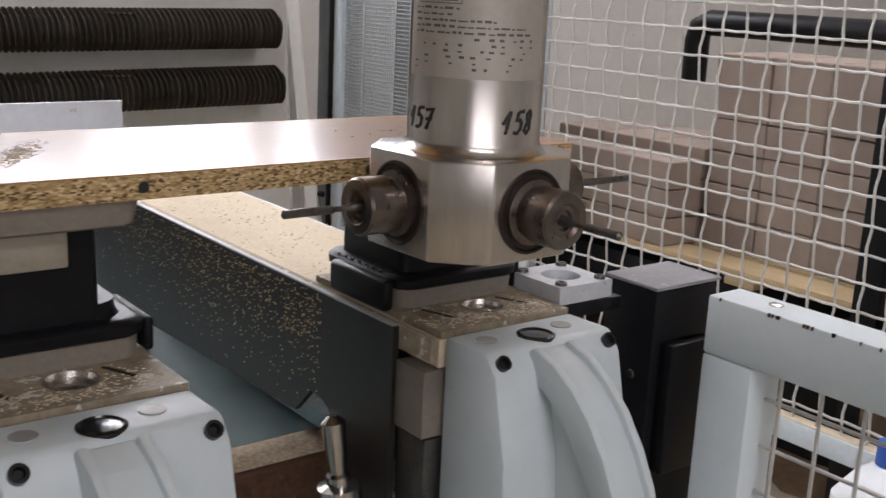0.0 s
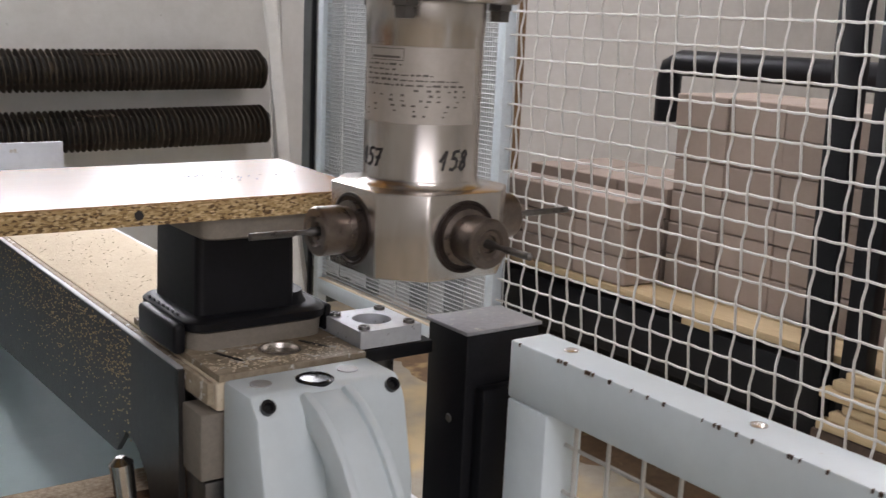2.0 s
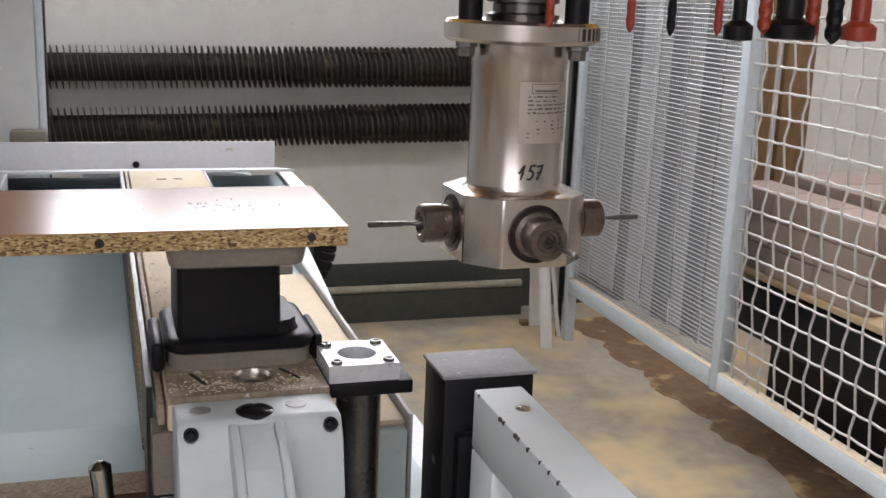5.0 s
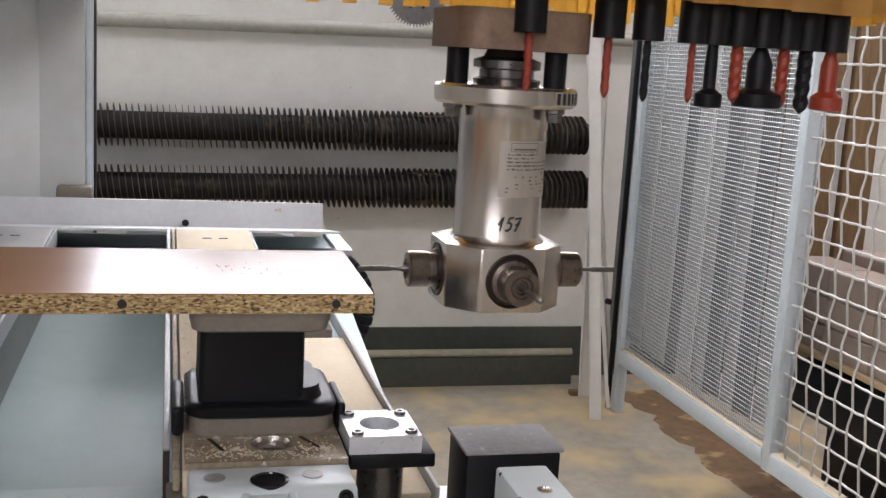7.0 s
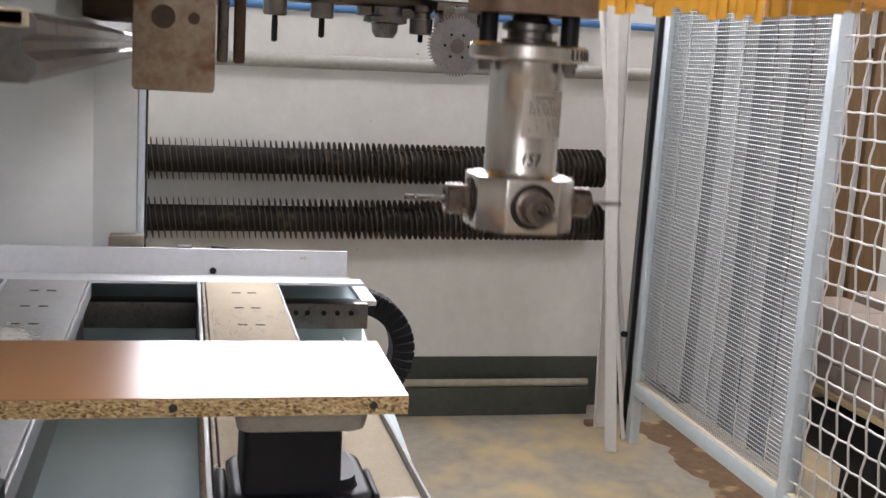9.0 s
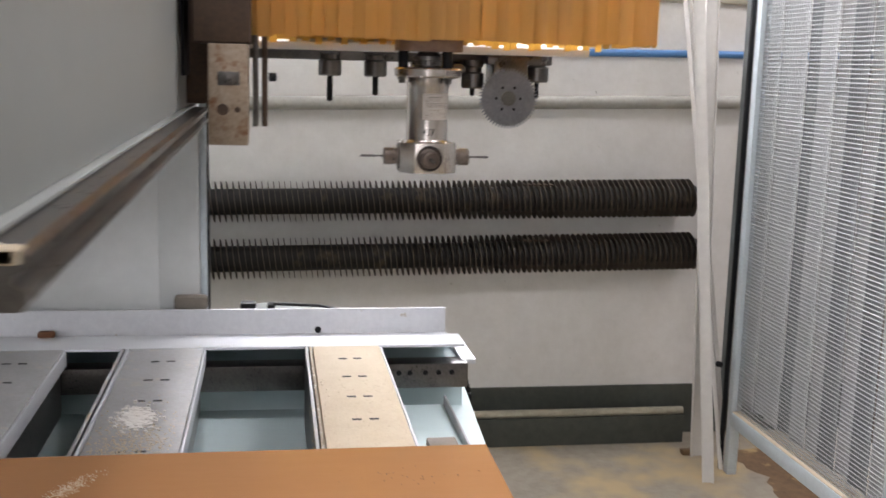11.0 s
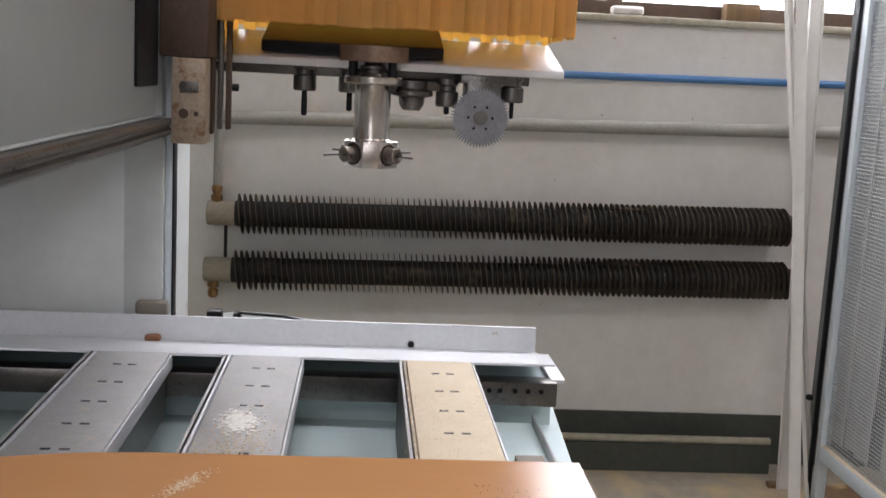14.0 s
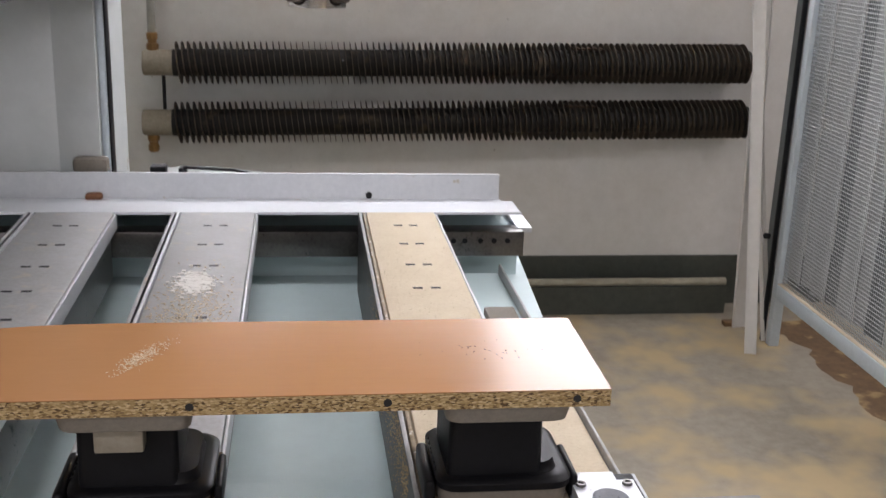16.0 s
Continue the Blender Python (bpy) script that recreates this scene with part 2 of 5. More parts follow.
def amber():
    """Amber plastic strips that let some light through."""
    m = M["bristle"]
    nt = m.node_tree
    b = nt.nodes["Principled BSDF"]
    tr = nt.nodes.new("ShaderNodeBsdfTranslucent")
    tr.inputs["Color"].default_value = (0.95, 0.70, 0.26, 1)
    mx = nt.nodes.new("ShaderNodeMixShader")
    mx.inputs[0].default_value = 0.6
    out = nt.nodes["Material Output"]
    nt.links.new(b.outputs[0], mx.inputs[1])
    nt.links.new(tr.outputs[0], mx.inputs[2])
    nt.links.new(mx.outputs[0], out.inputs["Surface"])


amber()
M["laminate"], M["chip"] = laminate(), chipboard()


def sky_glow():
    m = bpy.data.materials.new("bright_overcast_outside")
    m.use_nodes = True
    b = m.node_tree.nodes["Principled BSDF"]
    b.inputs["Base Color"].default_value = (0.8, 0.85, 0.9, 1)
    b.inputs["Emission Color"].default_value = (0.93, 0.97, 1.0, 1)
    b.inputs["Emission Strength"].default_value = 7.5
    return m


def glass():
    m = bpy.data.materials.new("window_glass")
    m.use_nodes = True
    b = m.node_tree.nodes["Principled BSDF"]
    b.inputs["Transmission Weight"].default_value = 1.0
    b.inputs["Roughness"].default_value = 0.02
    return m


M["outside"], M["glass"] = sky_glow(), glass()


# ---- mesh helpers ----
def bm_new():
    return bmesh.new()


def box(bm, x0, x1, y0, y1, z0, z1, bevel=0.0, seg=2, m=None):
    r = bmesh.ops.create_cube(bm, size=1.0)
    vs = r["verts"]
    for v in vs:
        v.co = Vector(((x0 + x1) / 2 + v.co.x * (x1 - x0), (y0 + y1) / 2 + v.co.y * (y1 - y0), (z0 + z1) / 2 + v.co.z * (z1 - z0)))
    if bevel:
        es = list({e for v in vs for e in v.link_edges})
        res = bmesh.ops.bevel(bm, geom=es, offset=bevel, segments=seg, affect="EDGES", profile=0.5)
        vs = list({v for f in res["faces"] for v in f.verts} | {v for v in vs if v.is_valid})
    if m is not None:
        bmesh.ops.transform(bm, matrix=m, verts=[v for v in vs if v.is_valid])
    return bm


def cyl(bm, p0, p1, r0, r1=None, seg=20, caps=True):
    p0, p1 = Vector(p0), Vector(p1)
    r1 = r0 if r1 is None else r1
    d = p1 - p0
    q = d.to_track_quat("Z", "Y").to_matrix().to_4x4()
    m = Matrix.Translation((p0 + p1) / 2) @ q
    bmesh.ops.create_cone(bm, cap_ends=caps, segments=seg, radius1=r0, radius2=r1, depth=d.length, matrix=m)
    return bm


def lathe(bm, profile, p0, axis, seg=28):
    """Turns a profile of (radius, height) about the axis from p0."""
    q = Vector(axis).to_track_quat("Z", "Y").to_matrix().to_4x4()
    m = Matrix.Translation(p0) @ q
    rings = []
    for r, h in profile:
        rings.append([bm.verts.new(m @ Vector((r * math.cos(2 * math.pi * i / seg), r * math.sin(2 * math.pi * i / seg), h))) for i in range(seg)])
    for a, b in zip(rings, rings[1:]):
        for i in range(seg):
            bm.faces.new((a[i], a[(i + 1) % seg], b[(i + 1) % seg], b[i]))
    if profile[0][0] > 1e-5:
        bm.faces.new(rings[0][::-1])
    if profile[-1][0] > 1e-5:
        bm.faces.new(rings[-1])
    return bm


def prism(bm, poly, axis, a, b):
    """Extrudes a polygon given in the two other axes along x, y or z from a to b."""
    def put(u, v, w):
        return {"x": (w, u, v), "y": (u, w, v), "z": (u, v, w)}[axis]
    lo = [bm.verts.new(put(u, v, a)) for u, v in poly]
    hi = [bm.verts.new(put(u, v, b)) for u, v in poly]
    n = len(poly)
    bm.faces.new(lo[::-1])
    bm.faces.new(hi)
    for i in range(n):
        bm.faces.new((lo[i], lo[(i + 1) % n], hi[(i + 1) % n], hi[i]))
    bmesh.ops.recalc_face_normals(bm, faces=bm.faces[:])
    return bm


def rounded(x0, x1, y0, y1, r, n=5):
    pts = []
    for cx, cy, a in ((x1 - r, y1 - r, 0), (x0 + r, y1 - r, 90), (x0 + r, y0 + r, 180), (x1 - r, y0 + r, 270)):
        for i in range(n + 1):
            t = radians(a + 90 * i / n)
            pts.append((cx + r * math.cos(t), cy + r * math.sin(t)))
    return pts


def loft(bm, layers):
    """Joins closed rings of equal length into one skin with caps."""
    rings = [[bm.verts.new(p) for p in ring] for ring in layers]
    n = len(rings[0])
    for a, b in zip(rings, rings[1:]):
        for i in range(n):
            bm.faces.new((a[i], a[(i + 1) % n], b[(i + 1) % n], b[i]))
    bm.faces.new(rings[0][::-1])
    bm.faces.new(rings[-1])
    bmesh.ops.recalc_face_normals(bm, faces=bm.faces[:])
    return bm


def tube(bm, pts, r, seg=8, closed=False):
    """A round tube through points."""
    pts = [Vector(p) for p in pts]
    rings = []
    for i, p in enumerate(pts):
        d = (pts[min(i + 1, len(pts) - 1)] - pts[max(i - 1, 0)]).normalized()
        up = Vector((0, 0, 1)) if abs(d.z) < 0.9 else Vector((0, 1, 0))
        u = d.cross(up).normalized()
        w = d.cross(u).normalized()
        rings.append([bm.verts.new(p + r * (math.cos(2 * math.pi * k / seg) * u + math.sin(2 * math.pi * k / seg) * w)) for k in range(seg)])
    for a, b in zip(rings, rings[1:]):
        for k in range(seg):
            bm.faces.new((a[k], a[(k + 1) % seg], b[(k + 1) % seg], b[k]))
    bm.faces.new(rings[0][::-1])
    bm.faces.new(rings[-1])
    bmesh.ops.recalc_face_normals(bm, faces=bm.faces[:])
    return bm


def bored_plate(bm, x0, x1, y0, y1, z0, z1, cx, cy, r, n=32):
    """A rectangular plate with a round blind bore that leaves a thin floor."""
    angles = sorted([2 * math.pi * i / n for i in range(n)] + [math.atan2(y - cy, x - cx) % (2 * math.pi) for x in (x0, x1) for y in (y0, y1)])
    rim, hole = [], []
    for a in angles:
        c, d = math.cos(a), math.sin(a)
        k = min((x1 - cx) / c if c > 1e-9 else (x0 - cx) / c if c < -1e-9 else 9, (y1 - cy) / d if d > 1e-9 else (y0 - cy) / d if d < -1e-9 else 9)
        rim.append((cx + k * c, cy + k * d))
        hole.append((cx + r * c, cy + r * d))
    floor_z = z0 + 0.25 * (z1 - z0)
    rings = [[bm.verts.new((x, y, z)) for x, y in ring] for ring, z in ((rim, z0), (rim, z1), (hole, z1), (hole, floor_z))]
    m = len(angles)
    for a, b in zip(rings, rings[1:]):
        for i in range(m):
            bm.faces.new((a[i], a[(i + 1) % m], b[(i + 1) % m], b[i]))
    bm.faces.new(rings[0][::-1])
    bm.faces.new(rings[-1])
    bmesh.ops.recalc_face_normals(bm, faces=bm.faces[:])
    return bm


def mesh_of(name, bm, material, smooth=True):
    me = bpy.data.meshes.new(name)
    bm.to_mesh(me)
    bm.free()
    me.materials.append(material)
    if smooth:
        me.set_sharp_from_angle(angle=radians(35))
        for p in me.polygons:
            p.use_smooth = True
    return me


def part(name, bm, material, parent, label="", kind=""):
    o = new(name, mesh_of(name, bm, material))
    o.parent = parent
    return tagged(o, label=label, kind=kind)


def thing(name, label, category, m=None, group="", kind=""):
    o = new(name)
    o.empty_display_size = 0.05
    if m is not None:
        o.matrix_world = m
    return tagged(o, label, category, group, kind)


def single(name, bm, material, label="", category="", group="", kind=""):
    o = new(name, mesh_of(name, bm, material))
    return tagged(o, label, category, group, kind)


def share(name, me, parent, m):
    o = new(name, me)
    o.parent = parent
    o.matrix_local = m
    return o

# ---- the hall ----
WALL_Y = 3.36
LEFT_X, RIGHT_X, FRONT_Y, ROOF = -5.5, 6.0, -5.0, 3.4
single("floor", box(bm_new(), -7, 8, -6, 6, -0.12, 0.0), M["floor"], "brown-grey concrete floor with drifts of sawdust", "floor", kind="structure")
WX0, WX1, WZ0, WZ1 = -1.60, 2.35, 1.90, 3.05
bm = bm_new()
box(bm, LEFT_X, WX0, WALL_Y, WALL_Y + 0.3, 0, ROOF)
box(bm, WX1, RIGHT_X, WALL_Y, WALL_Y + 0.3, 0, ROOF)
box(bm, WX0, WX1, WALL_Y, WALL_Y + 0.3, 0, WZ0)
box(bm, WX0, WX1, WALL_Y, WALL_Y + 0.3, WZ1, ROOF)
wall = single("wall_north", bm, M["wall"], "off-white plastered wall, stained and marked", "wall", kind="structure")
single("wall_west", box(bm_new(), LEFT_X - 0.2, LEFT_X, -5.2, 3.66, 0, ROOF), M["hall"], "plain off-white wall", "wall", kind="structure")
single("wall_east", box(bm_new(), RIGHT_X, RIGHT_X + 0.2, -5.2, 3.66, 0, ROOF), M["hall"], "plain off-white wall", "wall", kind="structure")
single("wall_south", box(bm_new(), LEFT_X, RIGHT_X, FRONT_Y - 0.2, FRONT_Y, 0, ROOF), M["hall"], "plain off-white wall", "wall", kind="structure")
single("ceiling", box(bm_new(), LEFT_X - 0.2, RIGHT_X + 0.2, -5.2, 3.66, ROOF, ROOF + 0.2), M["hall"], "plain off-white ceiling", "ceiling", kind="structure")

win = thing("window_1", "wide window with a dark frame and bright sky behind", "window", kind="structure")
bm = bm_new()
for a, b in ((WX0, WX0 + 0.05), (-0.78, -0.72), (-0.02, 0.04), (0.70, 0.76), (1.50, 1.56), (WX1 - 0.05, WX1)):
    box(bm, a, b, WALL_Y + 0.06, WALL_Y + 0.12, WZ0 + 0.06, WZ1 - 0.06, 0.004)
box(bm, WX0, WX1, WALL_Y + 0.055, WALL_Y + 0.125, WZ0 + 0.002, WZ0 + 0.06, 0.004)
box(bm, WX0, WX1, WALL_Y + 0.055, WALL_Y + 0.125, WZ1 - 0.06, WZ1 - 0.002, 0.004)
part("window_frame", bm, M["rust"], win, "dark brown frame")
for a, b in ((WX0 + 0.05, -0.78), (-0.72, -0.02), (0.04, 0.70), (0.76, 1.50), (1.56, WX1 - 0.05)):
    pane = part("pane", box(bm_new(), a, b, WALL_Y + 0.085, WALL_Y + 0.091, WZ0 + 0.06, WZ1 - 0.06), M["glass"], win)
    pane.visible_shadow = False
part("window_sill", box(bm_new(), WX0 - 0.03, WX1 + 0.03, WALL_Y - 0.035, WALL_Y + 0.05, WZ0 - 0.03, WZ0 - 0.001, 0.006), M["ledge"], win, "dusty pale sill")
single("backdrop", box(bm_new(), -4.5, 5.5, WALL_Y + 1.2, WALL_Y + 1.22, 1.0, 4.2), M["outside"], "bright overcast sky outside the window", "sky", kind="structure")
single("wood_offcut", box(bm_new(), 1.17, 1.31, WALL_Y - 0.03, WALL_Y + 0.04, WZ0, WZ0 + 0.07, 0.003), M["wood"], "small offcut of raw timber on the window sill", "wood block")
single("cloth_rag", box(bm_new(), 0.70, 0.83, WALL_Y - 0.03, WALL_Y + 0.04, WZ0, WZ0 + 0.035, 0.012, 3), M["pvc"], "folded white rag on the window sill", "rag")

# dark foot of the wall, with a ledge in front
single("baseboard", box(bm_new(), LEFT_X, RIGHT_X, WALL_Y - 0.012, WALL_Y - 0.002, 0.0, 0.222), M["skirting"], "dark green foot of the wall", "baseboard", kind="structure")
bm = bm_new()
box(bm, LEFT_X, 1.50, WALL_Y - 0.135, WALL_Y - 0.014, 0.0, 0.122)
single("plinth", bm, M["skirting"], "dark low plinth along the wall", "plinth", kind="structure")
bm = bm_new()
cyl(bm, (LEFT_X, WALL_Y - 0.112, 0.137), (1.50, WALL_Y - 0.112, 0.137), 0.017, seg=16)
single("floor_pipe", bm, M["ledge"], "dusty beige pipe lying on the plinth by the wall", "pipe")


# ---- finned heating pipes on the wall ----
def heating_pipe(za, zb, xa, xb, y, up):
    t = thing("finned_heating_pipe", "black finned heating pipe with dusty ribs on the wall", "radiator", group="finned pipes on the wall")
    bm = bm_new()
    cyl(bm, (xa, y, za), (xb, y, zb), 0.052, seg=24)
    part("core", bm, M["iron"], t)
    bm = bm_new()
    n = 100
    lathe(bm, [(0.05, -0.0016), (0.081, -0.0012), (0.081, 0.0012), (0.05, 0.0016)], (0, 0, 0), (1, 0, 0.14), seg=26)
    me = mesh_of("fin", bm, M["fin"])
    for i in range(n):
        f = (i + 0.5) / n
        share("fin", me, t, Matrix.Translation((xa + 0.01 + (xb - xa - 0.02) * f, y, za + (zb - za) * f)) @ Matrix.Rotation(random.uniform(-0.02, 0.02), 4, "Y"))
    bm = bm_new()
    lathe(bm, [(0.046, -0.112), (0.05, -0.105), (0.05, 0.0), (0.044, 0.004)], (xa, y, za), (1, 0, 0), seg=26)
    part("end_cap", bm, M["cap"], t, "beige dusty end cap")
    bm = bm_new()
    s = 1 if up else -1
    px = xa - 0.075
    lathe(bm, [(0.019, 0.045), (0.023, 0.05), (0.023, 0.07), (0.017, 0.074), (0.017, 0.084), (0.021, 0.088), (0.021, 0.108), (0.015, 0.115)], (px, y, za), (0, 0, s), seg=8)
    part("fitting", bm, M["brass"], t, "tarnished brass fitting")
    for hx in (1.55,):
        bm = bm_new()
        box(bm, xa + hx, xa + hx + 0.12, y - 0.03, WALL_Y - 0.001, za + 0.083, za + 0.089, 0.001)
        part("bracket", bm, M["rust"], t)
    return t, px


_, PX = heating_pipe(1.028, 1.064, -0.79, 1.50, 3.27, True)
heating_pipe(0.797, 0.838, -0.80, 1.52, 3.27, False)
bm = bm_new()
cyl(bm, (PX, 3.27, 1.13), (PX, 3.27, 2.6), 0.016, seg=14)
single("riser_pipe", bm, M["grey_pipe"], "grey riser pipe to the heating pipes", "pipe")
single("link_pipe", cyl(bm_new(), (-0.83, 3.29, 0.77), (-0.83, 3.29, 1.06), 0.007, seg=10), M["iron"], "thin dark pipe between the heating pipes", "pipe")
bm = bm_new()
tube(bm, [(-0.95, 3.30, 1.408), (-0.78, 3.30, 1.412), (1.46, 3.30, 1.462), (2.4, 3.30, 1.48)], 0.028, 14)
single("wall_pipe", bm, M["grey_pipe"], "grey painted pipe along the wall", "pipe")
bm = bm_new()
tube(bm, [(-1.0, 3.335, 1.627), (-0.81, 3.335, 1.630), (1.45, 3.335, 1.660), (2.4, 3.335, 1.67)], 0.0155, 12)
single("air_pipe", bm, M["blue_pipe"], "blue compressed-air pipe along the wall", "pipe")
# ---- safety fence on the far side ----
FX = 1.56


def fence_panel():
    t = thing("safety_fence", "grey machine fence with coarse and fine wire mesh", "fence")
    for y in (2.86, 1.745):
        part("post", box(bm_new(), FX - 0.02, FX + 0.02, y - 0.02, y + 0.02, 0.0 if y > 2 else 0.20, 2.45, 0.004), M["fence"], t)
    part("post", box(bm_new(), FX - 0.02, FX + 0.02, -1.72, -1.68, 0.0, 2.45, 0.004), M["fence"], t)
    part("bottom_rail", box(bm_new(), FX - 0.022, FX + 0.022, 1.768, 2.838, 0.205, 0.262, 0.004), M["fence"], t, "dusty grey rail")
    part("bottom_rail", box(bm_new(), FX - 0.022, FX + 0.022, -1.678, 1.722, 0.205, 0.262, 0.004), M["fence"], t, "dusty grey rail")
    for a, b in ((1.768, 2.838), (-1.678, 1.722)):
        part("rail_dust", box(bm_new(), FX - 0.019, FX + 0.019, a, b, 0.2625, 0.2655, 0.001), M["dusty"], t, "tan sawdust on the rail")
    part("top_rail", box(bm_new(), FX - 0.02, FX + 0.02, -1.72, 2.88, 2.452, 2.49, 0.004), M["fence"], t)
    part("seal", box(bm_new(), FX - 0.030, FX - 0.012, 2.900, 2.918, 0.0, 2.4, 0.005), M["black"], t, "black rubber edge strip")
    part("hinge", box(bm_new(), FX - 0.04, FX - 0.022, 2.83, 2.85, 1.98, 2.06, 0.003), M["fence"], t)
    part("knob", lathe(bm_new(), [(0.0, 0.0), (0.012, 0.002), (0.012, 0.02), (0.006, 0.026)], (FX - 0.048, 2.90, 0.44), (-1, 0, 0.2), 12), M["black"], t)
    # coarse crimped mesh
    c = 0.0688
    z0, z1 = 0.2656, 2.45

    def crimped(n, phase, along):
        bm = bm_new()
        pts = []
        for i in range(n * 4 + 1):
            s = i * c / 4
            w = (0.0045 if along == "z" else 0.0016) * math.sin(math.pi * (i / 4 + 0.5) + phase)
            side = 0.0012 * math.sin(math.pi * (i / 2))
            pts.append((w, side, s) if along == "z" else (w, s, side))
        tube(bm, pts, 0.0036, 5)
        return mesh_of("wire", bm, M["wire"])
    nz = int((z1 - z0) / c)
    ny = 50
    vert = [crimped(nz, 0, "z"), crimped(nz, math.pi, "z")]
    hori = [crimped(ny, 0, "y"), crimped(ny, math.pi, "y")]
    for i in range(ny):
        share("upright_wire", vert[i % 2], t, Matrix.Translation((FX, 1.673 - i * 0.0677, z0 - 0.03)) @ Matrix.Rotation(random.uniform(-0.003, 0.003), 4, "X"))
    for i in range(nz):
        share("cross_wire", hori[(i + 1) % 2], t, Matrix.Translation((FX, 1.735 - ny * c, z0 + 0.0344 + i * c)) @ Matrix.Translation((0, 0, 0)))
    # fine woven mesh
    bm = bm_new()
    for i in range(150):
        z = 0.265 + i * 0.0145
        cyl(bm, (FX, 1.76, z), (FX, 2.842, z), 0.0019, seg=4, caps=False)
    for i in range(90):
        y = 1.77 + i * 0.012
        cyl(bm, (FX + 0.003, y, 0.26), (FX + 0.003, y, 2.45), 0.0012, seg=4, caps=False)
    part("fine_mesh", bm, M["fine_wire"], t, "fine woven wire mesh", kind="stuff")
    return t


fence_panel()
# plastic strip curtain behind the fine mesh
t = thing("strip_curtain", "curtain of pale and smoky plastic strips behind the fence", "curtain")
part("rail", box(bm_new(), 1.585, 1.645, 1.72, 3.15, 2.40, 2.44, 0.004), M["fence"], t)
for i in range(13):
    y = 1.745 + 0.104 * i
    bm = bm_new()
    bow = [0.014 * math.sin(math.pi * k / 8) for k in range(9)]
    base = 1.600 + 0.012 * (i % 2)
    prism(bm, [(base + bow[k], y + 0.112 * k / 8) for k in range(9)] + [(base + 0.004 + bow[k], y + 0.112 * k / 8) for k in range(8, -1, -1)], "z", 0.275, 2.40)
    part("strip", bm, M["smoke" if i in (2, 4, 7, 12) else "curtain"], t)


# white strips leaning in the corner
def strip(base, top, w, turn):
    b, t = Vector(base), Vector(top)
    bm = bm_new()
    n = (t - b).length
    prism(bm, [(-w / 2, 0), (w / 2, 0), (w / 2, 0.016), (w / 2 - 0.004, 0.016), (w / 2 - 0.004, 0.004), (-w / 2 + 0.004, 0.004), (-w / 2 + 0.004, 0.016), (-w / 2, 0.016)], "z", 0, n)
    o = single("plastic_strip", bm, M["pvc"], "long white plastic strip leaning in the corner", "strip", "leaning strips")
    q = (t - b).to_track_quat("Z", "Y").to_matrix().to_4x4()
    o.matrix_world = Matrix.Translation(b) @ q @ Matrix.Rotation(radians(turn), 4, "Z")
    return o


strip((1.500, 3.06, 0.0), (1.510, 3.30, 2.45), 0.062, 10)
strip((1.432, 2.77, 0.0), (1.425, 3.29, 2.42), 0.045, -25)
strip((1.550, 2.92, 0.0), (1.330, 3.27, 2.40), 0.060, 15)
single("wood_wedge", box(bm_new(), 1.44, 1.50, 3.06, 3.10, 0, 0.02, 0.003), M["wood"], "small brown wedge on the floor by the strips", "wedge")
# strip of dirt below the rail, its dark tone also painting the rail's shade
edge = random.Random(8)
bm = bm_new()
near = [(1.665 + edge.uniform(-0.02, 0.02) - 0.02 * math.sin(k * 0.8), 3.1 - 0.05 * k) for k in range(60)]
far = [(1.93 + edge.uniform(-0.03, 0.04), 3.1 - 0.05 * k) for k in range(60)]
left = [bm.verts.new((x, y, 0.0004)) for x, y in near]
mid = [bm.verts.new(((p[0] + q[0]) / 2, p[1], 0.006 + edge.uniform(0, 0.006))) for p, q in zip(near, far)]
right = [bm.verts.new((x, y, 0.0004)) for x, y in far]
for k in range(59):
    bm.faces.new((left[k], left[k + 1], mid[k + 1], mid[k]))
    bm.faces.new((mid[k], mid[k + 1], right[k + 1], right[k]))
bmesh.ops.recalc_face_normals(bm, faces=bm.faces[:])
single("floor_dirt", bm, M["dirt"], "rusty brown dirt and painted shade along the foot of the fence", "dirt", kind="stuff")


# ---- store of cartons behind the fence ----
def carton(x, y, z, sx, sy, sz, g):
    bm = bm_new()
    box(bm, x, x + sx, y + 0.002, y + sy - 0.002, z + 0.001, z + sz - 0.002, 0.003, 1)
    single("carton", bm, M["carton"], "closed brown-grey carton stacked on a pallet", "carton", g)


for i in range(4):
    for k in range(6):
        carton(1.85 + random.uniform(-0.006, 0.006), 1.302 - 0.19 * (i + 1), 0.556 + 0.0945 * k, 0.36, 0.19, 0.0945, "large stack of cartons")
for i in range(2):
    for k in range(6):
        carton(1.87 + random.uniform(-0.006, 0.006), 0.50 - 0.19 * (i + 1), 0.556 + 0.0945 * k, 0.36, 0.19, 0.0945, "large stack of cartons")
for i in range(3):
    for k in range(3):
        carton(1.70 + random.uniform(-0.003, 0.003), 1.31 + 0.23 * i, 0.556 + 0.084 * k, 0.145, 0.23, 0.084, "low stack of cartons")
for i in range(3):
    for k in range(3):
        carton(1.86, 1.32 + 0.21 * i, 0.556 + 0.094 * k, 0.36, 0.21, 0.094, "rear cartons")


def pallet(y0, y1, z):
    t = thing("pallet", "pale wooden pallet under the cartons", "pallet")
    for k in range(4):
        x = 1.69 + k * 0.16
        part("top_board", box(bm_new(), x, x + 0.125 + 0.008 * (k % 2), y0, y1, z - 0.020, z, 0.003), M["pale_wood"], t)
    for y in (y0 + 0.02, (y0 + y1) / 2 - 0.05, y1 - 0.12):
        part("bearer", box(bm_new(), 1.70, 2.30, y, y + 0.1, z - 0.05, z - 0.021, 0.003), M["pale_wood"], t)
    return t


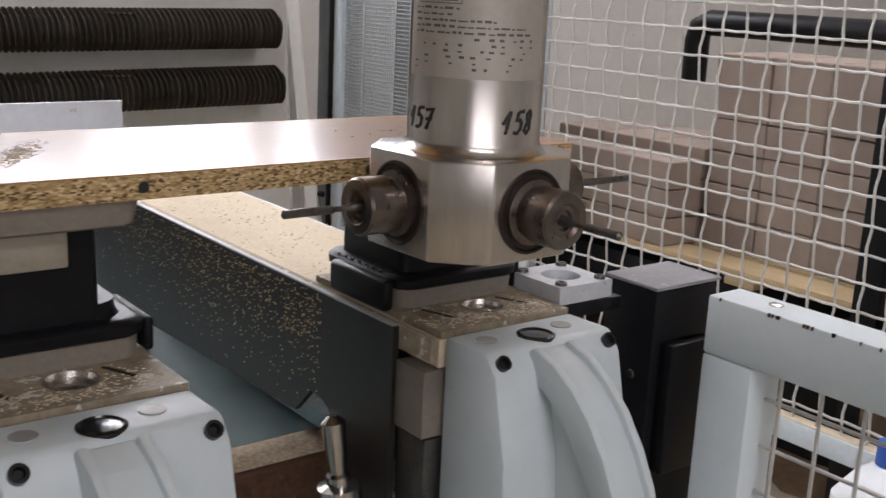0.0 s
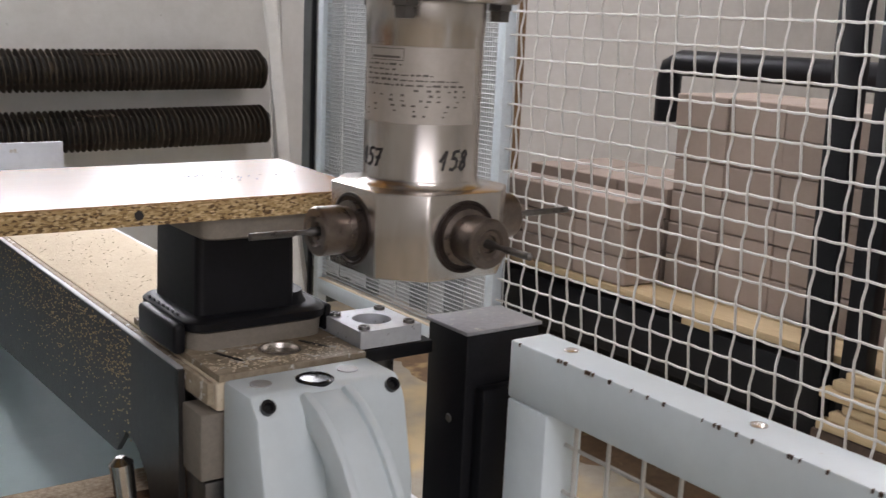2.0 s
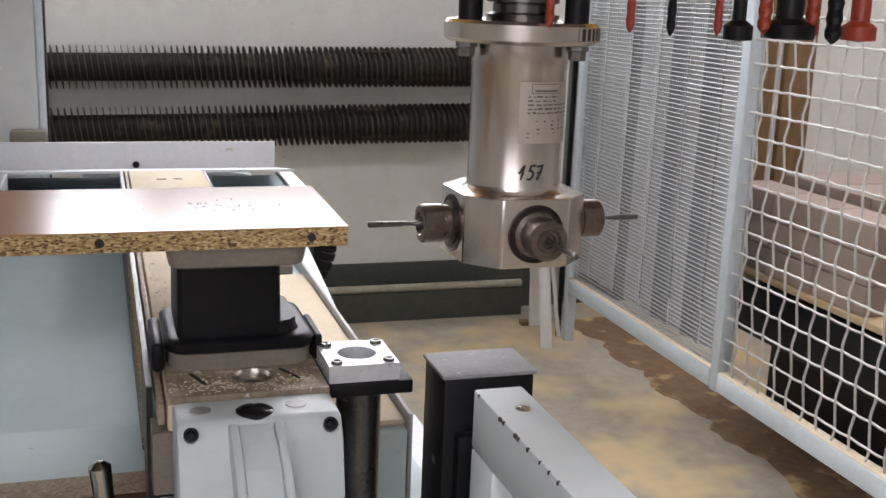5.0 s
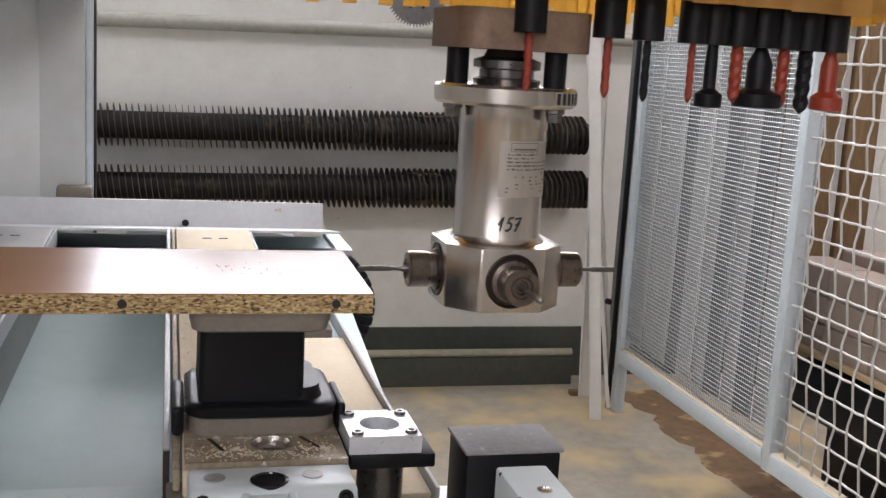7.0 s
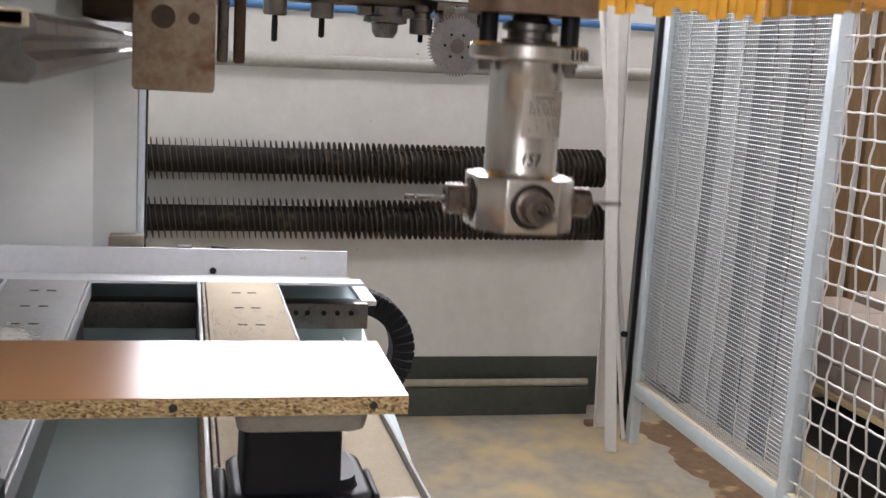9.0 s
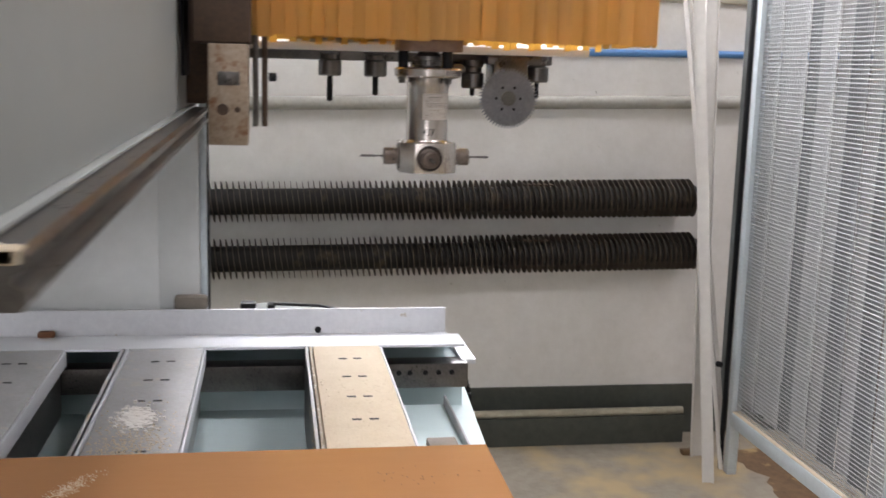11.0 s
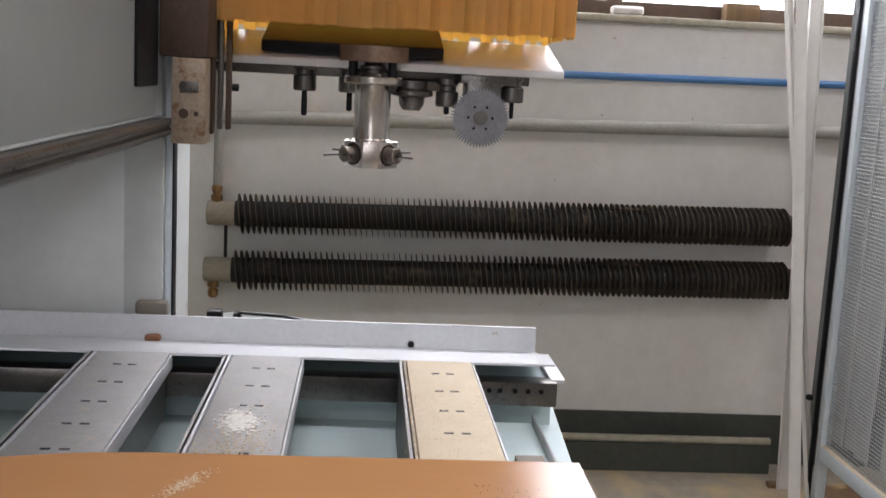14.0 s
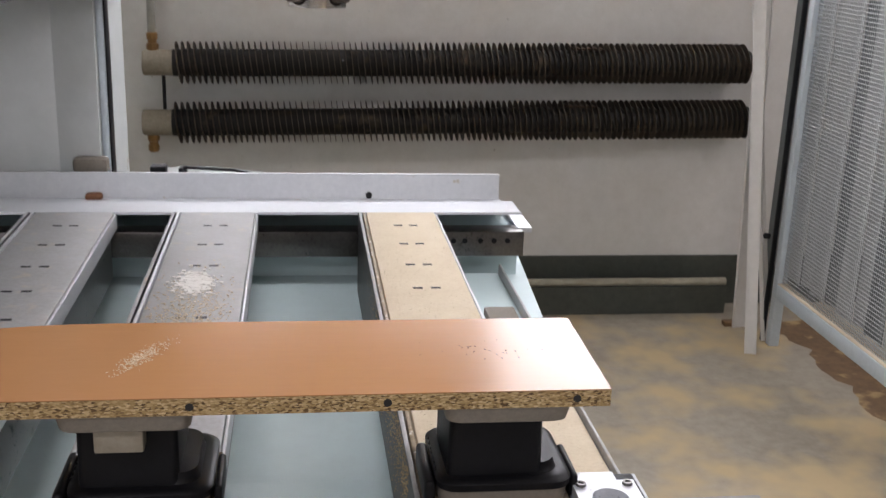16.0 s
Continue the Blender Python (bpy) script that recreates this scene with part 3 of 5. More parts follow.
pallet(0.06, 2.01, 0.555)
t = thing("trolley", "low black steel trolley carrying the pallet of cartons", "trolley")
part("deck", box(bm_new(), 1.71, 2.40, 0.0, 2.02, 0.34, 0.504, 0.01), M["black"], t)
part("skirt", box(bm_new(), 1.90, 2.38, 0.05, 1.98, 0.0, 0.339, 0.01), M["black"], t)
part("upright", box(bm_new(), 1.635, 1.678, 0.585, 0.655, 0.0, 1.46, 0.004), M["black"], t)
part("upright", box(bm_new(), 1.635, 1.678, 0.475, 0.540, 0.0, 1.46, 0.004), M["black"], t)
part("crossbar", box(bm_new(), 1.68, 1.70, 0.47, 0.66, 0.40, 0.46, 0.004), M["black"], t)
bm = bm_new()
tube(bm, [(2.27, 1.73, 0.99), (2.27, 1.73, 1.13), (2.27, 1.72, 1.17), (2.27, 1.68, 1.19), (2.27, 1.0, 1.19), (2.27, -0.02, 1.19)], 0.043, 12)
part("bar", bm, M["black"], t)
part("bar_post", cyl(bm_new(), (2.27, 0.6, 0.504), (2.27, 0.6, 1.16), 0.03, seg=14), M["black"], t)
for i, x in enumerate((2.28, 2.44, 2.62)):
    bm = bm_new()
    box(bm, x, x + 0.145, 3.14 - 0.02 * i, 3.175 - 0.02 * i, 0.0, 2.35, 0.004)
    single("timber_plank", bm, M["wood"], "upright brown timber plank against the wall", "plank", "upright planks")
for i in range(6):
    bm = bm_new()
    box(bm, 1.595 + 0.003 * (i % 3), 1.632, -0.30 + 0.03 * (i % 2), 0.56 - 0.03 * (i % 3), 0.40 + 0.026 * i, 0.423 + 0.026 * i, 0.003)
    single("stacked_board", bm, M["pale_wood"], "rough pale board in a small stack", "board", "stack of boards")
single("board_rest", box(bm_new(), 1.592, 1.634, -0.32, 0.57, 0.0, 0.399, 0.006), M["rust"], "dark rusty box carrying the boards", "box")
bm = bm_new()
tube(bm, [(2.1, 3.31, 1.60), (5.5, 3.31, 1.72)], 0.022, 10)
single("dark_rail", bm, M["rust"], "dark pipe along the wall behind the cartons", "pipe")


# canister and hose on the floor
t = thing("canister", "white plastic canister with a blue cap on the floor", "canister")
bm = bm_new()
loft(bm, [[(x, y, z) for x, y in rounded(1.22 - s, 1.44 + s, 0.20 - s, 0.42 + s, 0.05)] for z, s in ((0.0, -0.02), (0.02, 0), (0.28, 0), (0.33, -0.03), (0.355, -0.07))])
part("body", bm, M["canister"], t)
part("cap", cyl(bm_new(), (1.32, 0.33, 0.352), (1.32, 0.33, 0.40), 0.032, seg=20), M["blue"], t, "blue screw cap")
bm = bm_new()
tube(bm, [(0.95 + 0.42 * math.cos(a), 0.28 + 0.30 * math.sin(a), 0.035 + 0.02 * math.sin(3 * a)) for a in [i * 0.2 for i in range(-6, 22)]], 0.028, 10)
single("hose", bm, M["rubber"], "grey rubber hose lying in a loop on the floor", "hose")


# ---- machine bed ----
bed = thing("machine_bed", "pale blue-grey sheet steel bed of the machine with a rear tray", "machine bed")
part("bed_cover", box(bm_new(), -3.6, 0.20, 0.18, 1.56, 0.05, 0.70, 0.01), M["sheet"], bed)
bm = bm_new()
prism(bm, [(0.62, 0.70), (1.50, 0.70), (1.50, 0.84)], "x", -3.6, 0.20)
part("sloped_cover", bm, M["sheet"], bed)
bm = bm_new()
prism(bm, [(1.255, 0.979), (1.535, 0.936), (1.545, 0.936), (1.545, 1.002), (1.538, 1.002), (1.534, 0.942), (1.256, 0.984)], "x", -3.6, 0.165)
part("rear_tray", bm, M["alu"], bed, "worn aluminium tray edge")
part("tray_lip", box(bm_new(), 0.166, 0.200, 1.30, 1.535, 0.925, 0.937, 0.002), M["alu"], bed)
part("rear_channel", box(bm_new(), -3.6, 0.178, 1.275, 1.33, 0.878, 0.935, 0.003), M["steel_dark"], bed, "dark steel channel with bolts")
for x in (0.02, 0.045, 0.08, 0.11, 0.14):
    part("bolt", cyl(bm_new(), (x, 1.27, 0.915), (x, 1.276, 0.915), 0.006, seg=8), M["black"], bed)
part("rear_panel", box(bm_new(), -3.6, 0.178, 1.34, 1.53, 0.40, 0.925, 0.003), M["sheet"], bed)
part("side_trough", box(bm_new(), -0.020, 0.122, 0.19, 1.27, 0.705, 0.842, 0.004), M["sheet"], bed)
part("trough_rim", box(bm_new(), 0.1225, 0.128, 0.19, 1.27, 0.70, 0.862, 0.002), M["dusty_grey"], bed, "dusty sheet edge")
part("trough_dust", box(bm_new(), -0.018, 0.121, 0.20, 0.90, 0.8425, 0.852, 0.004), M["dusty"], bed, "drift of pale sawdust")
part("guide_beam", box(bm_new(), -3.6, 0.02, 0.11, 0.175, 0.765, 0.825, 0.003), M["rusty_beam"], bed, "brown guide beam covered with sawdust")
part("beam_dust", box(bm_new(), -3.6, 0.01, 0.122, 0.172, 0.8255, 0.828, 0.002), M["beam_dust"], bed, "pale sawdust on the beam")
part("front_skirt", box(bm_new(), -3.6, 0.20, 0.02, 0.10, 0.05, 0.60, 0.008), M["sheet"], bed)
part("foot_block", box(bm_new(), 0.02, 0.30, -0.10, 0.75, 0.0, 0.62, 0.01), M["sheet"], bed)
part("foot_dust", box(bm_new(), 0.025, 0.295, -0.095, 0.745, 0.6205, 0.626, 0.002), M["speckled"], bed, "sawdust lying on the foot")
part("tray_box", box(bm_new(), 0.045, 0.105, 0.92, 1.00, 0.843, 0.862, 0.004), M["rubber"], bed, "small beige box")
bm = bm_new()
lathe(bm, [(0.0, 0.0), (0.008, 0.001), (0.008, 0.006), (0.0, 0.008)], (-0.15, 1.533, 0.952), (0, -1, 0), 10)
part("tray_nut", bm, M["black"], bed)
single("wood_chip", box(bm_new(), -0.800, -0.762, 1.50, 1.525, 0.944, 0.960, 0.006), M["rust_chip"], "small reddish brown wood chip lying in the tray", "wood chip")


# ---- consoles ----
def console(x, width, front, dusty, casting, plate):
    """A console across the bed: top, dark sides and, at its front, the clamping head."""
    t = thing("console", "aluminium console with dark side plates, dusted with sawdust", "console", pose(x, 0, 0), "consoles")
    w = width / 2
    part("top_plate", box(bm_new(), -w, w, front, 1.254, 0.958, 0.985, 0.003), M["dusty" if dusty else "dusty_grey"], t, "pale sawdust on aluminium")
    part("body", box(bm_new(), -w + 0.012, w - 0.008, front + 0.01, 1.25, 0.84, 0.957, 0.003), M["steel_dark"], t)
    part("edge_rail", box(bm_new(), -w - 0.0085, -w - 0.002, front, 1.25, 0.965, 0.986, 0.002), M["dirty_plate" if dusty else "alu"], t, "worn dusty edge" if dusty else "bright aluminium edge")
    part("edge_rail", box(bm_new(), w + 0.001, w + 0.006, front, 1.25, 0.95, 0.983, 0.002), M["alu"], t, "bright aluminium edge")
    bm = bm_new()
    prism(bm, [(0.010, 0.986), (0.010, 0.70), (0.040, 0.71), (0.062, 0.79), (0.092, 0.855), (0.112, 0.872), (0.125, 0.879), (0.147, 0.881), (0.178, 0.850), (0.525, 0.838), (1.25, 0.81), (1.25, 0.986)], "x", -w - 0.017, -w - 0.011)
    plate_side = part("side_plate", bm, M["black_plate"], t, "black side plate sprinkled with chips")
    bm = bm_new()
    for i in range(1200 if casting else 0):
        v = 0.13 + abs(random.gauss(0.20, 0.24))
        r = random.uniform(0.0003, 0.0011)
        h = 0.984 - abs(random.gauss(0, 0.05))
        if v < 1.2 and h > 0.86:
            box(bm, -w - 0.0178, -w - 0.0168, v - r, v + r, h - r * 0.7, h + r * 0.7)
    if casting:
        part("chips", bm, M["chip_dust"], plate_side, "wood chips sticking to the plate", kind="stuff")
    else:
        bm.free()
    part("side_strip", box(bm_new(), -w - 0.0172, -w - 0.0112, 0.012, 1.24, 0.9862, 0.9880, 0.0006), M["dusty_grey"], t, "worn dusty top edge")
    part("end_plate", box(bm_new(), -w - 0.014, -w + 0.011, front + 0.001, 0.0095, 0.895, 0.957, 0.002), M["rubber"], t, "pale beige end plate")
    part("end_plate", box(bm_new(), -w - 0.010, -w + 0.011, front + 0.001, 0.0095, 0.82, 0.8935, 0.002), M["steel_dark"], t)
    # rows of small air holes
    bm = bm_new()
    for i in range(4 if dusty else 0, 8):
        for dx in (-0.014, 0.017):
            box(bm, dx - 0.0085, dx + 0.0085, 0.24 + i * 0.130 - 0.0038, 0.24 + i * 0.130 + 0.0038, 0.9848, 0.9856, 0.0003, 1)
    part("air_holes", bm, M["black"], t, kind="stuff")
    if plate:
        bm = bm_new()
        bored_plate(bm, -w + 0.002, w + 0.004, -0.035, 0.172, 0.9852, 0.9915, 0.010, 0.010, 0.0205)
        part("slide_plate", bm, M["dirty_plate"], t, "grey plate dirty with sawdust")
        bm = bm_new()
        lathe(bm, [(0.0204, -0.0042), (0.0204, 0.0006), (0.0188, 0.0006), (0.0178, -0.0040), (0.0110, -0.0040), (0.0095, -0.0030), (0.0, -0.0030)], (0.010, 0.010, 0.9915), (0, 0, 1), 28)
        part("locating_bore", bm, M["steel"], t, "bright steel bore")
        for sx in (-0.042, 0.046):
            part("slot", box(bm_new(), -0.002, 0.002, -0.017, 0.017, 0.9913, 0.9919, m=Matrix.Translation((sx, 0.010, 0)) @ Matrix.Rotation(radians(20 if sx < 0 else 25), 4, "Z")), M["black"], t)
    if casting:
        head = [(-0.036, 0.988), (-0.036, 0.62), (-0.120, 0.56), (-0.138, 0.70), (-0.121, 0.90), (-0.104, 0.972), (-0.090, 0.989)]
        bm = bm_new()
        prism(bm, head, "x", -w + 0.004, w + 0.004)
        bmesh.ops.bevel(bm, geom=[e for e in bm.edges], offset=0.005, segments=2, affect="EDGES", profile=0.5)
        c = part("clamp_head", bm, M["casting"], t, "light grey cast clamping head")
        for rx, rw, d in ((-0.021, 0.004, 0.0), (0.019, 0.004, 0.0), (-0.001, 0.0158, 0.0035)):
            bm = bm_new()
            outer = [(-0.118, 0.989), (-0.138, 0.981), (-0.156, 0.967), (-0.172, 0.948), (-0.187, 0.922), (-0.199, 0.893), (-0.208, 0.858), (-0.214, 0.82), (-0.216, 0.78), (-0.212, 0.68)]
            outer = [(-0.118 + (y + 0.118) * 1.28, z) for y, z in outer]
            prism(bm, [(y + d + 0.019, z - d) for y, z in outer] + [(y + 0.040, z - 0.020 + 0.02 * (z < 0.8)) for y, z in outer[::-1]], "x", rx - rw, rx + rw)
            bmesh.ops.bevel(bm, geom=[e for e in bm.edges], offset=0.002, segments=2, affect="EDGES", profile=0.5)
            part("handle_rib", bm, M["casting"], t)
        bm = bm_new()
        prism(bm, [(-0.099, 0.975), (-0.131, 0.956), (-0.155, 0.925), (-0.177, 0.865), (-0.181, 0.79), (-0.179, 0.68), (-0.128, 0.68), (-0.118, 0.90)], "x", -0.011, 0.009)
        part("handle_web", bm, M["casting"], t)
        for bx, by, bz in ((-w + 0.016, -0.0985, 0.980), (w - 0.008, -0.0985, 0.980)):
            bm = bm_new()
            lathe(bm, [(0.0, 0.001), (0.003, 0.001), (0.0042, 0.0042), (0.0066, 0.0042), (0.0066, -0.006)], (bx, by, bz), (0, -0.75, 0.66), 14)
            part("screw", bm, M["black_gloss"], t)
        bm = bm_new()
        lathe(bm, [(0.017, -0.002), (0.017, 0.001), (0.0145, 0.0022), (0.0135, 0.0008), (0.0, 0.0016)], (0.001, -0.074, 0.989), (0, 0, 1), 26)
        part("black_plug", bm, M["black_gloss"], t, "glossy black round plug")
        for sx in (-0.046, 0.040):
            bm = bm_new()
            lathe(bm, [(0.0095, -0.001), (0.0095, 0.0006), (0.008, 0.0008), (0.0, 0.0004)], (sx, -0.064, 0.989), (0, 0, 1), 18)
            part("recess", bm, M["dusty_grey"], t)
        bm = bm_new()
        lathe(bm, [(0.0, 0.001), (0.006, 0.001), (0.006, -0.004)], (-0.030, -0.1365, 0.75), (0, -1, 0), 12)
        part("screw", bm, M["black_gloss"], t)
    return t


console(-0.100, 0.146, -0.034, True, True, True)
console(-0.482, 0.152, -0.034, False, True, True)
console(-0.772, 0.155, -0.06, False, False, False)
console(-1.20, 0.155, -0.06, False, False, False)
# chrome clamp lever below the black plate
t = thing("clamp_lever", "short chrome clamping lever beside the console", "lever")
bm = bm_new()
lathe(bm, [(0.004, 0.0), (0.011, 0.006), (0.010, 0.035), (0.008, 0.055), (0.011, 0.058), (0.011, 0.066), (0.020, 0.068), (0.020, 0.12), (0.0, 0.122)], (-0.235, 0.035, 0.905), (0.10, -0.05, -1), 16)
part("bar", bm, M["chrome"], t)


# ---- suction pods ----
def pod(x, pad):
    t = thing("suction_pod", "black plastic suction pod with a grey rubber top on the console", "suction pod", pose(x, 0, 0), "suction pods")
    bm = bm_new()
    loft(bm, [[(px, py, z) for px, py in rounded(-0.063 - s, 0.076 + s, 0.034 - s, 0.162 + s, 0.020)] for z, s in ((0.9917, 0.0), (1.0085, 0.001))])
    part("spacer", bm, M["rubber"], t, "beige grey spacer plate")
    bm = bm_new()
    loft(bm, [[(px, py, z) for px, py in rounded(-0.063 - s, 0.076 + s, 0.034 - s, 0.162 + s, 0.022)] for z, s in ((1.009, 0.0), (1.0105, 0.004), (1.018, 0.0045), (1.021, 0.002), (1.0225, -0.003), (1.0225, -0.009), (1.026, -0.011), (1.034, -0.012))])
    part("base", bm, M["black"], t)
    part("lever", box(bm_new(), -0.080, -0.068, 0.036, 0.13, 0.9905, 1.020, 0.005, 3), M["black"], t)
    part("lever", box(bm_new(), 0.081, 0.089, 0.045, 0.12, 0.9905, 1.018, 0.0035, 3), M["black"], t)
    bm = bm_new()
    loft(bm, [[(px, py, z) for px, py in rounded(-0.054 - s, 0.046 + s, 0.044 - s, 0.148 + s, 0.008)] for z, s in ((1.020, 0.001), (1.099, 0.0), (1.1, -0.002))])
    part("block", bm, M["black"], t)
    bm = bm_new()
    for i in range(7):
        box(bm, -0.0665, -0.0650, 0.060 + i * 0.012, 0.065 + i * 0.012, 1.0205, 1.0235, 0.0006)
    part("ribs", bm, M["black_gloss"], t)
    bm = bm_new()
    loft(bm, [[(px, py, z) for px, py in rounded(-0.064 - s, 0.064 + s, 0.006 - s, 0.165 + s, 0.014)] for z, s in ((1.1005, -0.004), (1.1025, -0.001), (1.112, 0.001), (1.1205, 0.002))])
    part("rubber_top", bm, M["rubber"], t, "worn grey-brown rubber top")
    if pad:
        part("pad", box(bm_new(), -0.032, 0.016, 0.020, 0.0425, 1.072, 1.0998, 0.002), M["cap"], t, "pale wooden pad")
    return t


pod(-0.103, False)
pod(-0.483, True)
pod(-0.772, False)

# ---- work panel ----
panel = thing("work_panel", "beech-coloured chipboard panel with drilled holes on the suction pods", "board")
PZ = 1.14
outline = [(0.0, 0.0), (0.0, 0.192)]
for i in range(13):
    a = radians(90 + 7 * i)
    outline.append((-0.52 + 0.34 * math.cos(a), 0.192 - 0.16 + 0.16 * math.sin(a)))
outline += [(-0.86, 0.0)]
bm = bm_new()
prism(bm, outline, "z", PZ - 0.019, PZ - 0.0012)
part("core", bm, M["chip"], panel, "raw chipboard edge")
bm = bm_new()
prism(bm, outline, "z", PZ - 0.0011, PZ)
part("top_face", bm, M["laminate"], panel, "smooth beech laminate")
for i in range(4):
    bm = bm_new()
    cyl(bm, (-0.035 - 0.192 * i, 0.004, PZ - 0.0100), (-0.035 - 0.192 * i, -0.0005, PZ - 0.0100), 0.0042, seg=14)
    part("dowel_hole", bm, M["ink"], panel, "dark drilled hole")
bm = bm_new()
for i in range(26):
    u, v = random.gauss(-0.115, 0.03), random.gauss(0.105, 0.012)
    r = random.uniform(0.0003, 0.0007)
    box(bm, u - r, u + r, v - r, v + r, PZ, PZ + 0.0005)
part("crumbs", bm, M["rust"], panel, kind="stuff")
bm = bm_new()
for i in range(420):
    u, v = random.gauss(-0.475, 0.007), random.gauss(0.10, 0.018)
    u += (v - 0.10) * 0.5
    r = random.uniform(0.0003, 0.0009)
    box(bm, u - r, u + r, v - r * 0.7, v + r * 0.7, PZ, PZ + 0.0003)
part("dust_smear", bm, M["dusty"], panel, kind="stuff")

panel.matrix_world = Matrix.Translation((0, 0, PZ - 0.019)) @ Matrix.Rotation(radians(1.3), 4, "X") @ Matrix.Translation((0, 0, 0.019 - PZ))
bm = bm_new()
for i in range(640):
    u, v = random.gauss(-0.490, 0.015), random.gauss(0.79, 0.028)
    if abs(u + 0.485) < 0.07:
        r = random.uniform(0.0010, 0.0034)
        box(bm, u - r, u + r, v - r, v + r, 0.985, 0.985 + r)
single("white_granules", bm, M["white_dust"], "scattered white granules on the console", "granules", kind="stuff")
bm = bm_new()
for i in range(900):
    u, v = random.gauss(-0.485, 0.034), 0.58 + abs(random.gauss(0, 0.11))
    if abs(u + 0.485) < 0.07:
        r = random.uniform(0.0004, 0.0013)
        box(bm, u - r, u + r * 1.6, v - r, v + r, 0.985, 0.985 + r)
for i in range(700):
    u, v = random.uniform(-0.168, -0.03), random.uniform(0.14, 1.0) ** 1.3
    r = random.uniform(0.0003, 0.0008)
    box(bm, u - r, u + r * 1.6, v - r, v + r, 0.985, 0.985 + r)
for cx in (-0.10, -0.482):
    for i in range(420):
        u, v = cx + random.uniform(-0.07, 0.07), random.gauss(-0.012, 0.014)
        r = random.uniform(0.0003, 0.0008)
        if -0.032 < v < 0.032 and (u - cx - 0.01) ** 2 + (v - 0.014) ** 2 > 0.0006:
            box(bm, u - r, u + r * 1.6, v - r, v + r, 0.9914, 0.9914 + r)
single("sawdust", bm, M["dusty"], "loose sawdust and chips on the consoles", "sawdust", kind="stuff")

# ---- stop block, column, black post, gate ----
t = thing("stop_block", "aluminium stop block with a round recess on a column", "stop block")
part("block", bored_plate(bm_new(), -0.020, 0.050, -0.020, 0.053, 0.9885, 1.006, 0.015, 0.0165, 0.0195), M["speckled"], t)
bm = bm_new()
lathe(bm, [(0.0045, 0.0), (0.0045, 0.0035), (0.003, 0.004), (0.0, 0.003)], (0.015, 0.0165, 0.9930), (0, 0, 1), 16)
part("centre_screw", bm, M["steel_dark"], t)
for sx, sy in ((-0.011, -0.011), (0.041, -0.011), (-0.011, 0.044), (0.041, 0.044)):
    bm = bm_new()
    lathe(bm, [(0.0, 0.0006), (0.0028, 0.0006), (0.0032, 0.003), (0.0055, 0.003), (0.006, 0.0)], (sx, sy, 1.0061), (0, 0, 1), 12)
    part("screw", bm, M["steel_dark"], t)
part("base_plate", box(bm_new(), -0.019, 0.064, -0.022, 0.100, 0.974, 0.988, 0.002), M["black"], t)
part("rear_plate", box(bm_new(), -0.018, 0.040, 0.055, 0.098, 0.9882, 0.992, 0.001), M["speckled"], t)
part("column", cyl(bm_new(), (0.019, 0.022, 0.626), (0.019, 0.022, 0.974), 0.023, seg=28), M["steel_dark"], t)

t = thing("guard_post", "square black steel post with a dusty metal lid", "post")
part("post", box(bm_new(), 0.089, 0.183, -0.045, 0.023, 0.0, 0.9935, 0.003), M["black"], t)
part("lid", box(bm_new(), 0.087, 0.185, -0.047, 0.025, 0.994, 0.998, 0.001), M["lid"], t, "dusty dark metal lid")
bm = bm_new()
lathe(bm, [(0.0, 0.001), (0.004, 0.001), (0.005, 0.0)], (0.0888, -0.02, 0.90), (-1, 0, 0), 12)
part("screw", bm, M["steel_dark"], t)
part("cable_bracket", box(bm_new(), 0.10, 0.165, -0.062, -0.0455, 0.80, 0.94, 0.003), M["black"], t)


